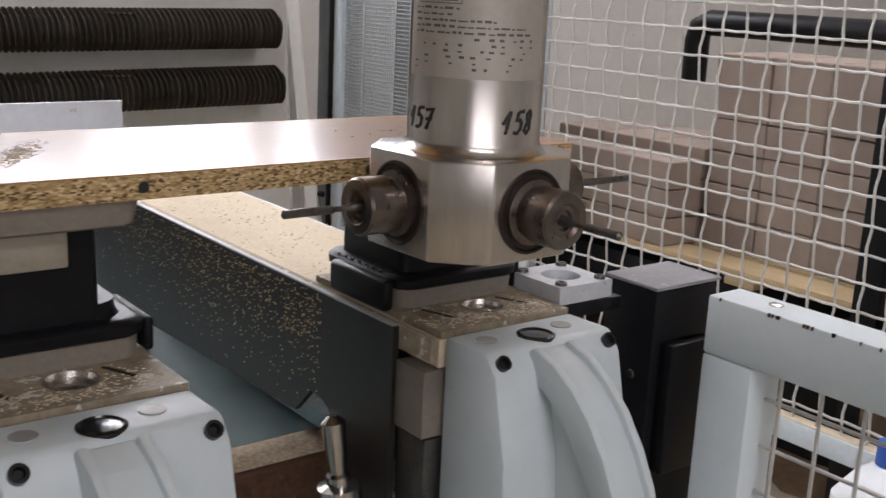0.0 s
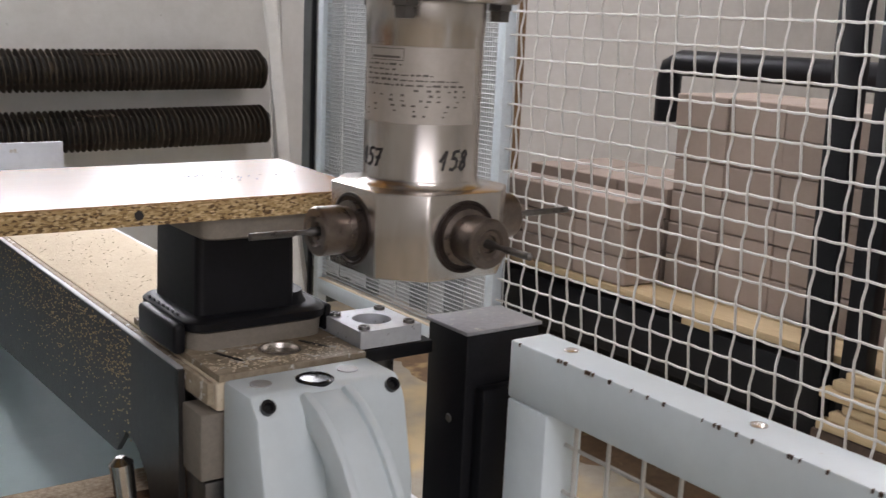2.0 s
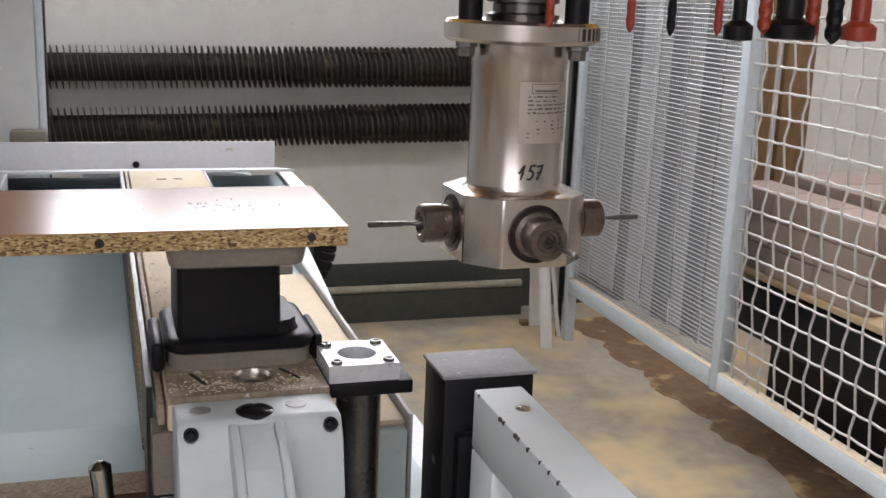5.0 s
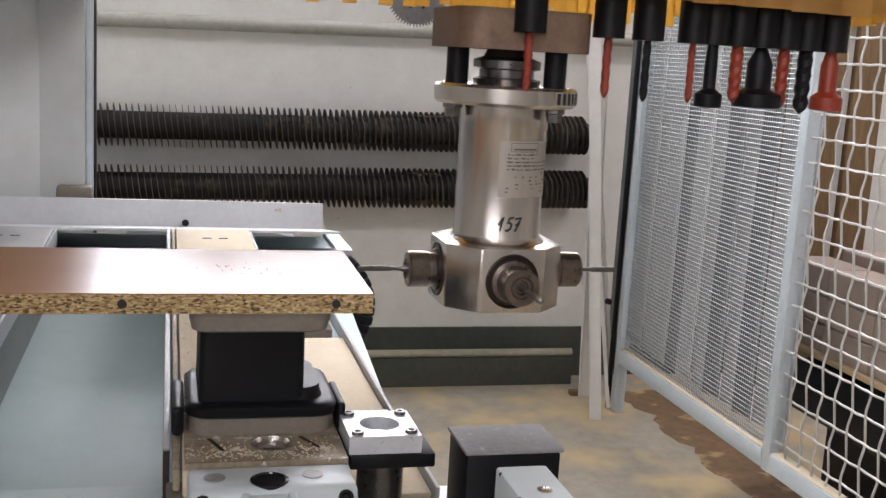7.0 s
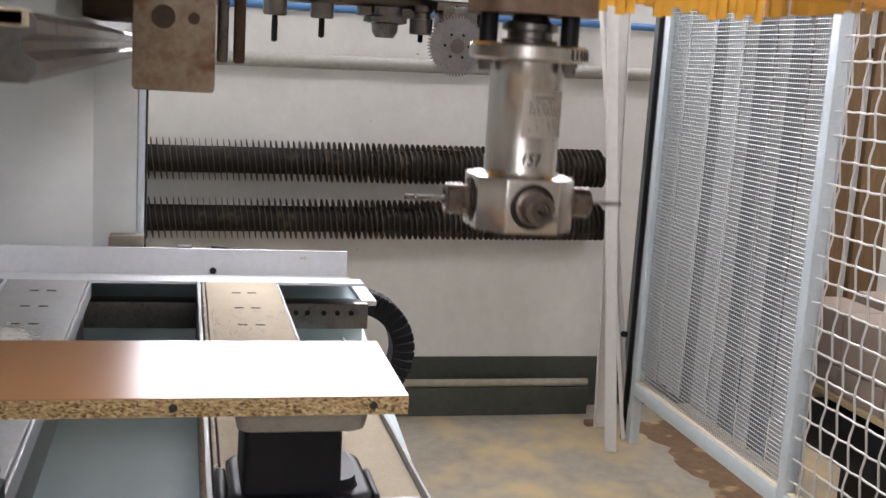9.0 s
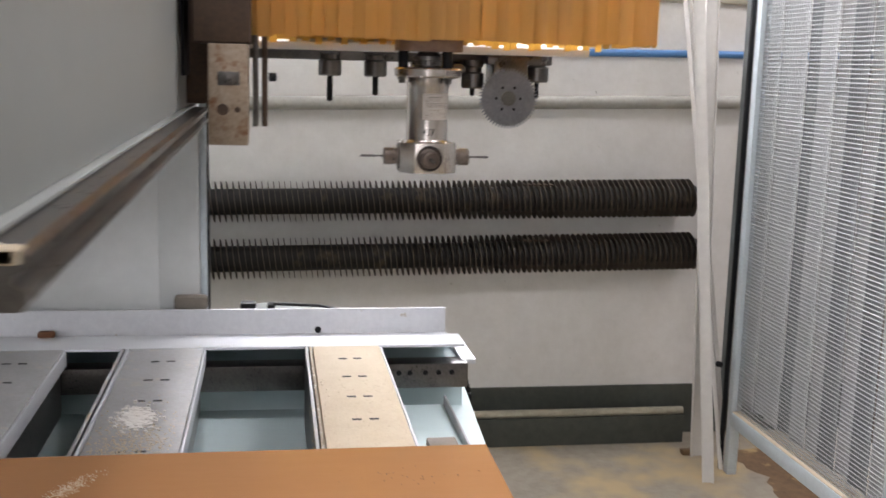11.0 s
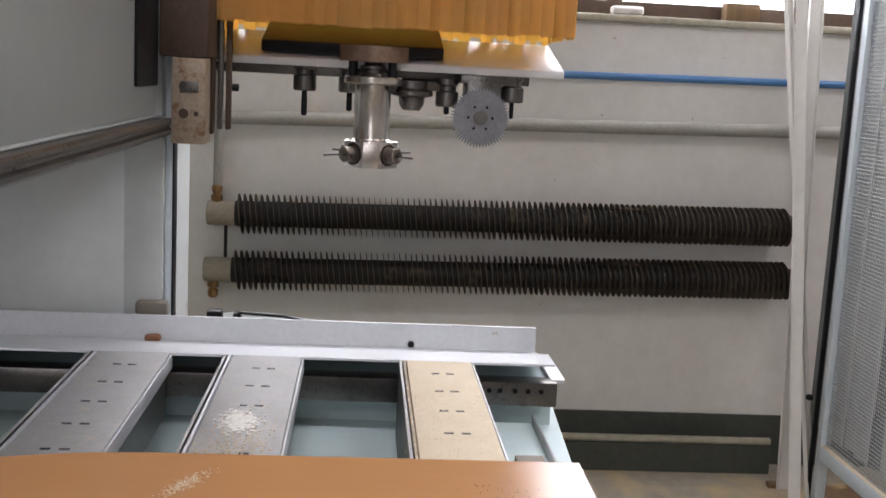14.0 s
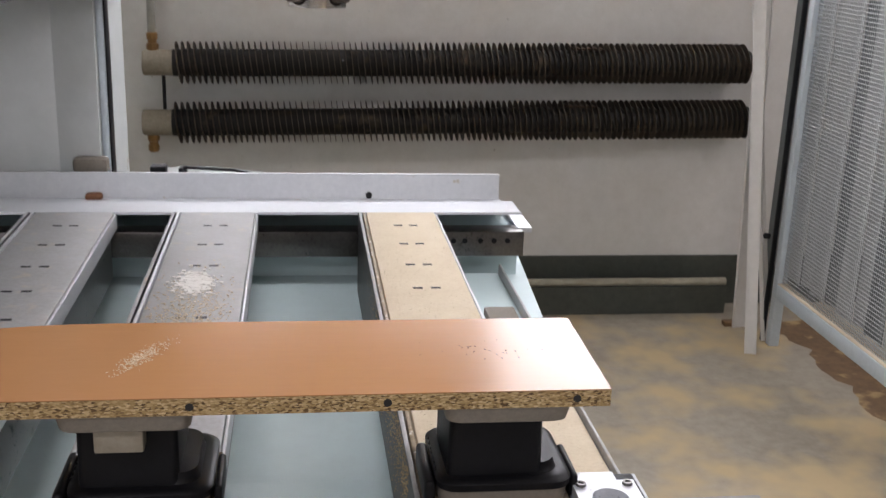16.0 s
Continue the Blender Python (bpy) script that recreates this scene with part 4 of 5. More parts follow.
def gate():
    t = thing("guard_gate", "light grey steel gate with chipped edges and wire infill", "gate")
    x0, x1 = 0.100, 0.148
    z1 = 1.004
    part("top_beam", box(bm_new(), x0, x1, -1.45, -0.098, 0.946, z1, 0.003), M["gate_paint"], t)
    part("end_beam", box(bm_new(), x0, x1, -0.156, -0.098, 0.06, 0.9455, 0.003), M["gate_paint"], t)
    part("end_beam", box(bm_new(), x0, x1, -1.45, -1.39, 0.06, 0.9455, 0.003), M["gate_paint"], t)
    part("bottom_beam", box(bm_new(), x0, x1, -1.389, -0.157, 0.06, 0.12, 0.003), M["gate_paint"], t)
    bm = bm_new()
    cyl(bm, (0.124, -0.127, 0.0), (0.124, -0.127, 0.06), 0.02, seg=16)
    cyl(bm, (0.124, -1.42, 0.0), (0.124, -1.42, 0.06), 0.02, seg=16)
    part("feet", bm, M["black"], t)
    b = bm_new()
    cyl(b, (0, 0, 0.12), (0, 0, 0.946), 0.0022, seg=6, caps=False)
    v = mesh_of("wire", b, M["wire"])
    for i in range(28):
        share("upright_wire", v, t, Matrix.Translation((0.122, -0.175 - i * 0.043, 0)))
    b = bm_new()
    cyl(b, (0, -1.389, 0), (0, -0.157, 0), 0.0022, seg=6, caps=False)
    h = mesh_of("wire", b, M["wire"])
    for i in range(17):
        share("cross_wire", h, t, Matrix.Translation((0.126, 0, 0.16 + i * 0.047)))
    for y in (-0.155, -0.37, -0.62):
        bm = bm_new()
        lathe(bm, [(0.007, 0.0), (0.007, 0.001), (0.004, 0.0022), (0.0, 0.0015)], (0.127, y, z1), (0, 0, 1), 12)
        part("screw", bm, M["steel"], t)
    bm = bm_new()
    for i in range(46):
        y = random.uniform(-0.75, -0.11)
        s = random.uniform(0.0003, 0.0009)
        box(bm, x0 - 0.0006, x0 + 0.0025, y - s * random.uniform(1, 3), y + s, z1 - 0.003 - s, z1 - 0.0005)
    part("chipped_paint", bm, M["rust"], t, "dark chips along the edge", kind="stuff")
    return t


gate()


# ---- drilling aggregate ----
STROKES = {
    "1": [[(0.00, 0.42), (0.10, 0.62), (0.26, 1.0)], [(0.26, 1.0), (0.24, 0.5), (0.22, 0.0)]],
    "5": [[(0.46, 0.98), (0.14, 0.96)], [(0.14, 0.96), (0.10, 0.58), (0.26, 0.62), (0.40, 0.48), (0.38, 0.20), (0.22, 0.03), (0.02, 0.08)]],
    "7": [[(0.02, 0.90), (0.46, 0.97), (0.34, 0.52), (0.20, 0.0)], [(0.10, 0.48), (0.46, 0.52)]],
    "8": [[(0.40, 0.82), (0.26, 0.98), (0.10, 0.84), (0.16, 0.64), (0.36, 0.42), (0.40, 0.18), (0.22, 0.0), (0.06, 0.16), (0.14, 0.40), (0.36, 0.62), (0.40, 0.82)]],
}


def handwritten(text, size, r, angle, z, parent):
    """A number written with a broad marker round the tube, as thin ribbons of ink."""
    bm = bm_new()
    half = 0.075 * size

    def put(u, v):
        a = radians(angle) + (u + 0.18 * v) / r
        return bm.verts.new(((r + 0.0004) * math.cos(a), (r + 0.0004) * math.sin(a), z + v))
    for i, ch in enumerate(text):
        for line in STROKES[ch]:
            pts = [Vector((size * (x + 0.58 * i - 0.82), size * y)) for x, y in line]
            fine = []
            for p, q in zip(pts, pts[1:]):
                fine += [p.lerp(q, k / 3) for k in range(3)]
            fine.append(pts[-1])
            sides = []
            for k, p in enumerate(fine):
                d = (fine[min(k + 1, len(fine) - 1)] - fine[max(k - 1, 0)]).normalized()
                n = Vector((-d.y, d.x)) * half * (1.0 + 0.22 * math.sin(2.1 * k + i))
                sides.append((put(*(p + n)), put(*(p - n))))
            for p, q in zip(sides, sides[1:]):
                bm.faces.new((p[0], p[1], q[1], q[0]))
    return part("number", bm, M["ink"], parent, "handwritten number " + text)


def patch(bm, r, a0, a1, z0, z1, n=4):
    """A thin curved patch on the tube."""
    lo, hi = [], []
    for i in range(n + 1):
        a = radians(a0 + (a1 - a0) * i / n)
        lo.append(bm.verts.new((r * math.cos(a), r * math.sin(a), z0)))
        hi.append(bm.verts.new((r * math.cos(a), r * math.sin(a), z1)))
    for i in range(n):
        bm.faces.new((lo[i], lo[i + 1], hi[i + 1], hi[i]))


def aggregate():
    t = thing("drilling_aggregate", "brushed steel drilling aggregate with four horizontal spindles", "drill unit")
    h, ch = 0.066, 0.0307
    poly = [(h, -h + ch), (h, h - ch), (h - ch, h), (-h + ch, h), (-h, h - ch), (-h, -h + ch), (-h + ch, -h), (h - ch, -h)]
    bm = bm_new()
    prism(bm, poly, "z", -0.0352, 0.0352)
    bmesh.ops.bevel(bm, geom=[e for e in bm.edges], offset=0.0022, segments=2, affect="EDGES", profile=0.5)
    part("gear_body", bm, M["steel"], t)
    bm = bm_new()
    lathe(bm, [(0.054, 0.0354), (0.0500, 0.0385), (0.0484, 0.043), (0.0484, 0.158), (0.0492, 0.160), (0.0492, 0.184)], (0, 0, 0), (0, 0, 1), 56)
    part("tube", bm, M["steel"], t)
    bm = bm_new()
    lathe(bm, [(0.074, 0.1845), (0.078, 0.188), (0.078, 0.203), (0.075, 0.206)], (0, 0, 0), (0, 0, 1), 56)
    part("flange", bm, M["steel"], t, "steel flange ring")
    for a in (100, 220, 340):
        bm = bm_new()
        x, y = 0.063 * math.cos(radians(a)), 0.063 * math.sin(radians(a))
        lathe(bm, [(0.0, 0.0), (0.0085, 0.0005), (0.009, 0.009), (0.011, 0.010), (0.011, 0.0145)], (x, y, 0.1698), (0, 0, 1), 6)
        part("bolt", bm, M["steel_dark"], t)
    for a in (100, 220, 340):
        x, y = 0.061 * math.cos(radians(a)), 0.060 * math.sin(radians(a))
        bm = bm_new()
        lathe(bm, [(0.012, 0.206), (0.012, 0.2435)], (x, y, 0), (0, 0, 1), 16)
        part("support_pin", bm, M["black"], t, "black support pin")
    bm = bm_new()
    lathe(bm, [(0.036, 0.206), (0.038, 0.212), (0.030, 0.214), (0.030, 0.222), (0.037, 0.224), (0.037, 0.232), (0.026, 0.236), (0.022, 0.2435)], (0, 0, 0), (0, 0, 1), 32)
    part("taper_shank", bm, M["steel_dark"], t)
    bm = bm_new()
    prism(bm, rounded(-0.074, 0.074, -0.074, 0.074, 0.03), "z", 0.2436, 0.285)
    part("support_collar", bm, M["brown_collar"], t, "brown stained support collar")
    bm = bm_new()
    patch(bm, 0.0786, 203, 246, 0.1885, 0.2025, 8)
    plate = part("type_plate", bm, M["pale_film"], t, "pale type plate on the flange")
    bm = bm_new()
    for i in range(6):
        a = 205.5 + i * 6.7
        patch(bm, 0.0790, a, a + 4.0, 0.1895, 0.2015, 1)
    part("type_marks", bm, M["ink"], plate, "row of dark marks", kind="stuff")
    bm = bm_new()
    patch(bm, 0.0487, 160, 292, 0.088, 0.1485, 22)
    film = part("label_film", bm, M["pale_film"], t, "matt printed film on the tube")
    bm = bm_new()
    rows = random.Random(4)
    for i in range(11):
        z = 0.1335 - i * 0.0040
        a = 170
        end = (214, 208, 246, 270, 276, 284, 284, 276, 270, 262, 256)[i]
        while a < end:
            w = rows.uniform(2.5, 8 if i < 5 else 4.5)
            if i < 5 or rows.random() < 0.62:
                patch(bm, 0.0489, a, min(a + w, end), z, z + rows.uniform(0.0009, 0.0019), 2)
            a += w + (rows.uniform(1.0, 3.0) if i < 5 else rows.uniform(3.0, 9.0))
    for z0, z1, a0, a1 in ((0.1462, 0.1468, 174, 216), (0.1372, 0.1378, 174, 216), (0.1390, 0.1408, 178, 212)):
        patch(bm, 0.0489, a0, a1, z0, z1, 5)
    patch(bm, 0.0489, 174, 174.7, 0.1372, 0.1468, 1)
    patch(bm, 0.0489, 215.3, 216, 0.1372, 0.1468, 1)
    part("printed_table", bm, M["print_ink"], film, "worn printed table, not readable")
    handwritten("157", 0.0150, 0.0484, 177, 0.0515, t)
    handwritten("158", 0.0158, 0.0484, 268, 0.0515, t)
    for k in range(4):
        a = radians(90 * k)
        reach = (0.106, 0.090, 0.093, 0.084)[k]
        d = Vector((math.cos(a), math.sin(a), 0))
        bm = bm_new()
        lathe(bm, [(0.0298, 0.0), (0.0298, 0.0012), (0.0280, 0.0018), (0.0268, 0.0004), (0.020, 0.0004)], d * h, d, 36)
        part("bearing_ring", bm, M["ring"], t, "dark stained bearing ring")
        bm = bm_new()
        lathe(bm, [(0.0232, -0.003), (0.0232, 0.0035), (0.0185, 0.005), (0.0185, 0.010), (0.0198, 0.011), (0.0202, 0.013), (0.0202, 0.0325), (0.0186, 0.0345), (0.0125, 0.0350), (0.0105, 0.0325), (0.0075, 0.0325), (0.0065, 0.030), (0.0, 0.030)], d * h, d, 32)
        part("collet_nut", bm, M["nut"], t, "worn brown steel collet nut")
        bm = bm_new()
        lathe(bm, [(0.0040, 0.030), (0.0036, 0.038), (0.0021, 0.042), (0.0021, 0.052), (0.0030, 0.054), (0.0030, reach - 0.002), (0.0, reach)], d * h, d, 12)
        part("drill_bit", bm, M["steel_dark"], t, "thin dark drill bit")
    return t


# ---- machine head with strip curtain and drill row ----
def twist_drill(t, x, y, tip, r, red, big):
    col = M["red" if red else "black"]
    bm = bm_new()
    lathe(bm, [(0.017, 0.262), (0.017, 0.330), (0.012, 0.335)], (x, y, 0), (0, 0, 1), 16)
    part("chuck", bm, M["black"], t)
    bm = bm_new()
    if big:
        lathe(bm, [(0.0, tip), (big, tip + 0.002), (big, tip + 0.016), (r, tip + 0.022), (r, tip + 0.05), (0.006, 0.262)], (x, y, 0), (0, 0, 1), 18)
    else:
        n, m = 26, 8
        rings = []
        for i in range(n + 1):
            z = tip + (0.262 - tip) * i / n
            tw = i * 0.55
            k = min(1.0, (i + 0.3) / 2.5)
            rings.append([(x + k * r * (0.92 + 0.08 * math.cos(2 * (2 * math.pi * j / m))) * math.cos(2 * math.pi * j / m + tw),
                           y + k * r * (0.92 + 0.08 * math.cos(2 * (2 * math.pi * j / m))) * math.sin(2 * math.pi * j / m + tw), z) for j in range(m)])
        loft(bm, rings)
    part("drill", bm, col, t, "red drill" if red else "black drill")


def head():
    t = thing("milling_unit", "milling unit under a hood with an amber strip curtain", "milling unit")
    zb, zt = 0.268, 0.66
    x0, x1, y0, y1 = -0.448, 0.515, -0.100, 0.330

    def strips(n, place, wide=0.0165, ragged=0.003):
        meshes = []
        for k in range(4):
            bm = bm_new()
            box(bm, -wide, wide, -0.0012, 0.0012, 0, zt - zb, 0.0006, 1)
            for v in bm.verts:
                v.co.y += 0.004 * math.sin(v.co.x * 70 + k) + 0.003 * (v.co.z / 0.3) ** 2 * (k - 1.5) * 0.4
            meshes.append(mesh_of("strip", bm, M["bristle"]))
        for i in range(n):
            share("curtain_strip", meshes[random.randrange(4)], t, place((i + 0.5) / n) @ Matrix.Rotation(random.uniform(-0.025, 0.025), 4, "Z") @ Matrix.Translation((0, random.uniform(-0.0018, 0.0018), random.uniform(-ragged, ragged))))
    strips(33, lambda f: Matrix.Translation((x0 + (x1 - x0) * f, y0, zb)))
    strips(58, lambda f: Matrix.Translation((x0 + (x1 - x0) * f, y1, zb - 0.004)), 0.0095, 0.010)
    strips(15, lambda f: Matrix.Translation((x0, y0 + (y1 - y0) * f, zb)) @ Matrix.Rotation(radians(90), 4, "Z"))
    strips(15, lambda f: Matrix.Translation((x1, y0 + (y1 - y0) * f, zb)) @ Matrix.Rotation(radians(90), 4, "Z"))
    part("hood", box(bm_new(), x0 - 0.02, x1 + 0.02, y0 - 0.02, y1 + 0.02, zt - 0.01, zt + 0.35, 0.01), M["cover"], t, "grey sheet hood")
    bm = bm_new()
    lathe(bm, [(0.045, 0.3005), (0.060, 0.305), (0.060, 0.40), (0.085, 0.41), (0.085, zt - 0.012)], (0, 0, 0), (0, 0, 1), 32)
    part("spindle", bm, M["black"], t)
    return t


# ---- row of vertical drills ----
def drill_row():
    t = thing("drill_row", "row of red and black vertical drills in dark chucks", "drill row")
    part("bridge", box(bm_new(), -0.05, 0.0655, -0.094, -0.066, 0.336, 0.64, 0.004), M["black"], t)
    part("drill_block", box(bm_new(), 0.066, 0.42, -0.085, 0.045, 0.336, 0.64, 0.006), M["black"], t)
    xs = [0.093, 0.138, 0.191, 0.215, 0.245, 0.274, 0.302, 0.329, 0.361]
    kinds = [(0.0050, True, 0), (0.0050, False, 0), (0.0045, True, 0), (0.007, False, 0.015), (0.0075, True, 0), (0.014, False, 0.027), (0.0075, True, 0), (0.009, False, 0), (0.010, True, 0.018)]
    for x, (r, red, big) in zip(xs, kinds):
        twist_drill(t, x, -0.055, 0.196 + random.uniform(-0.004, 0.006), r, red, big)
    twist_drill(t, -0.002, -0.076, 0.200, 0.0048, True, 0)
    return t


# ---- carriage that runs along the arm ----
def carriage():
    t = thing("carriage", "brown stained carriage with a worn metal block on the arm", "carriage")
    part("carriage_plate", box(bm_new(), -0.565, -0.47, 0.02, 0.32, 0.10, 0.95, 0.006), M["rust"], t, "brown stained carriage plate")
    part("carriage_block", box(bm_new(), -0.490, -0.408, -0.235, -0.15, 0.026, 0.235, 0.004), M["stained"], t, "worn metal block with rust marks")
    for z in (0.10, 0.165):
        part("block_hole", cyl(bm_new(), (-0.46, -0.2355, z), (-0.46, -0.232, z), 0.012, seg=16), M["rust"], t)
        part("block_hole", cyl(bm_new(), (-0.43, -0.2355, z), (-0.43, -0.232, z), 0.006, seg=12), M["rust"], t)
    part("block_slot", box(bm_new(), -0.470, -0.425, -0.2358, -0.234, 0.150, 0.178, 0.001), M["steel_dark"], t)
    part("carriage_arm", box(bm_new(), -0.52, -0.403, -0.235, 0.05, 0.236, 0.42, 0.005), M["rust"], t, "dark brown arm")
    for k, x in enumerate((-0.422, -0.402, -0.382)):
        part("slide_rod", box(bm_new(), x, x + 0.013, -0.078 + 0.01 * k, -0.048 + 0.01 * k, 0.055 - 0.012 * (k == 0), 0.62, 0.003), M["rust" if k != 1 else "steel_dark"], t)
    bm = bm_new()
    lathe(bm, [(0.0, 0), (0.010, 0.002), (0.010, 0.018), (0.0, 0.02)], (-0.368, -0.045, 0.165), (1, 0, 0), 12)
    part("limit_switch", bm, M["black"], t)
    return t


# ---- gantry: arm, column and cable chain ----
def gantry():
    t = thing("gantry", "grey sheet-covered gantry arm with a dark guide rail", "gantry")
    # arm sheets take the darker tone, with their shade in the colour
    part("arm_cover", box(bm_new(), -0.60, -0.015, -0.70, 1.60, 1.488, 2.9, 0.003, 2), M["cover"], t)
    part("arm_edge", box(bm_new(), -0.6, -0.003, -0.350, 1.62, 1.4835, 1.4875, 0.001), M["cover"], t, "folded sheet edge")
    bm = bm_new()
    prism(bm, [(-0.008, 1.441), (0.020, 1.441), (0.025, 1.447), (0.025, 1.454), (0.016, 1.459), (0.016, 1.465), (0.025, 1.470), (0.025, 1.477), (0.020, 1.482), (-0.008, 1.482), (-0.012, 1.476), (-0.012, 1.469), (-0.003, 1.464), (-0.003, 1.459), (-0.012, 1.454), (-0.012, 1.446)], "y", -0.345, 1.62)
    part("guide_rail", bm, M["steel_dark"], t, "dark steel guide rail")
    bm = bm_new()
    for k in range(14):
        u, s = random.uniform(-0.004, 0.018), random.uniform(0.002, 0.005)
        box(bm, u - s, u + s, -0.349, -0.335 + s * 2, 1.4745 - s * 0.5, 1.4800 + s * 0.7, 0.001, 1)
    part("rail_dust", bm, M["dusty"], t, "caked sawdust on the rail end")
    part("rail_bar", box(bm_new(), -0.05, -0.013, -0.335, 1.62, 1.436, 1.4825, 0.001), M["rust"], t, "dark brown rail carrier")
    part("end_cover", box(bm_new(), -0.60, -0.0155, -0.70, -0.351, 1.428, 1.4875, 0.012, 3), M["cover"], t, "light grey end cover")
    bm = bm_new()
    for y in (0.2, 0.55, 0.9, 1.25):
        cyl(bm, (-0.0155, y, 1.75), (-0.010, y, 1.75), 0.007, seg=10)
        cyl(bm, (-0.0155, y + 0.06, 1.75), (-0.010, y + 0.06, 1.75), 0.007, seg=10)
    part("cover_screws", bm, M["black"], t)
    # black strip in place of the shadow gap where the arm meets the column
    part("bellows", box(bm_new(), -0.0145, -0.008, 1.36, 1.60, 1.56, 2.6, 0.001), M["black"], t, "black strip for the shade at the back of the arm")
    # column cover behind the tray, with a folded corner
    bm = bm_new()
    prism(bm, [(0.0, 1.64), (0.0, 2.05), (-0.9, 2.05), (-0.9, 1.62), (-0.34, 1.62), (-0.155, 1.635), (-0.10, 1.66), (-0.03, 1.645)], "z", 0.45, 1.455)
    # column sheets take the lighter tone, with the light on them in the colour
    part("column_cover", bm, M["lit_cover"], t, "crumpled grey sheet cover")
    part("column", box(bm_new(), -0.86, -0.01, 1.68, 2.04, 0.0, 2.9, 0.01), M["lit_cover"], t)
    part("column_trim", box(bm_new(), 0.001, 0.018, 1.66, 1.72, 0.45, 2.6, 0.004), M["fence"], t, "pale folded trim")
    part("seam", box(bm_new(), 0.0185, 0.022, 1.665, 1.715, 0.45, 2.6, 0.001), M["black"], t)
    part("foot", box(bm_new(), -0.06, 0.02, 1.60, 1.64, 0.985, 1.02, 0.008), M["rubber"], t, "small dusty foot")
    # energy chain
    for i in range(22):
        a = radians(100 - i * 9.5)
        m = Matrix.Translation((0.53 + 0.125 * math.cos(a), 1.60, 0.745 + 0.125 * math.sin(a))) @ Matrix.Rotation(-a, 4, "Y")
        part("chain_link", box(bm_new(), -0.028, 0.028, -0.035, 0.035, -0.011, 0.011, 0.003, 1, m=m), M["black"], t)
    part("chain_run", box(bm_new(), -0.3, 0.51, 1.565, 1.635, 0.842, 0.898, 0.004), M["black"], t)
    part("chain_run", box(bm_new(), -0.3, 0.51, 1.565, 1.635, 0.592, 0.648, 0.004), M["black"], t)
    # small control box with cables behind the tray
    bm = bm_new()
    prism(bm, [(0.09, 0.88), (0.09, 0.915), (0.15, 0.925), (0.23, 0.925), (0.37, 0.909), (0.50, 0.885), (0.50, 0.86), (0.09, 0.86)], "y", 1.75, 1.95)
    part("drive_cover", bm, M["cover"], t, "pale dirty drive cover")
    part("connector", box(bm_new(), 0.095, 0.135, 1.76, 1.80, 0.916, 0.966, 0.004), M["black"], t)
    part("connector", box(bm_new(), 0.165, 0.185, 1.76, 1.80, 0.924, 0.962, 0.004), M["black"], t)
    bm = bm_new()
    tube(bm, [(0.18, 1.742, 0.969), (0.30, 1.742, 0.963), (0.42, 1.742, 0.939), (0.51, 1.742, 0.910)], 0.004, 8)
    part("cable", bm, M["black"], t)
    return t


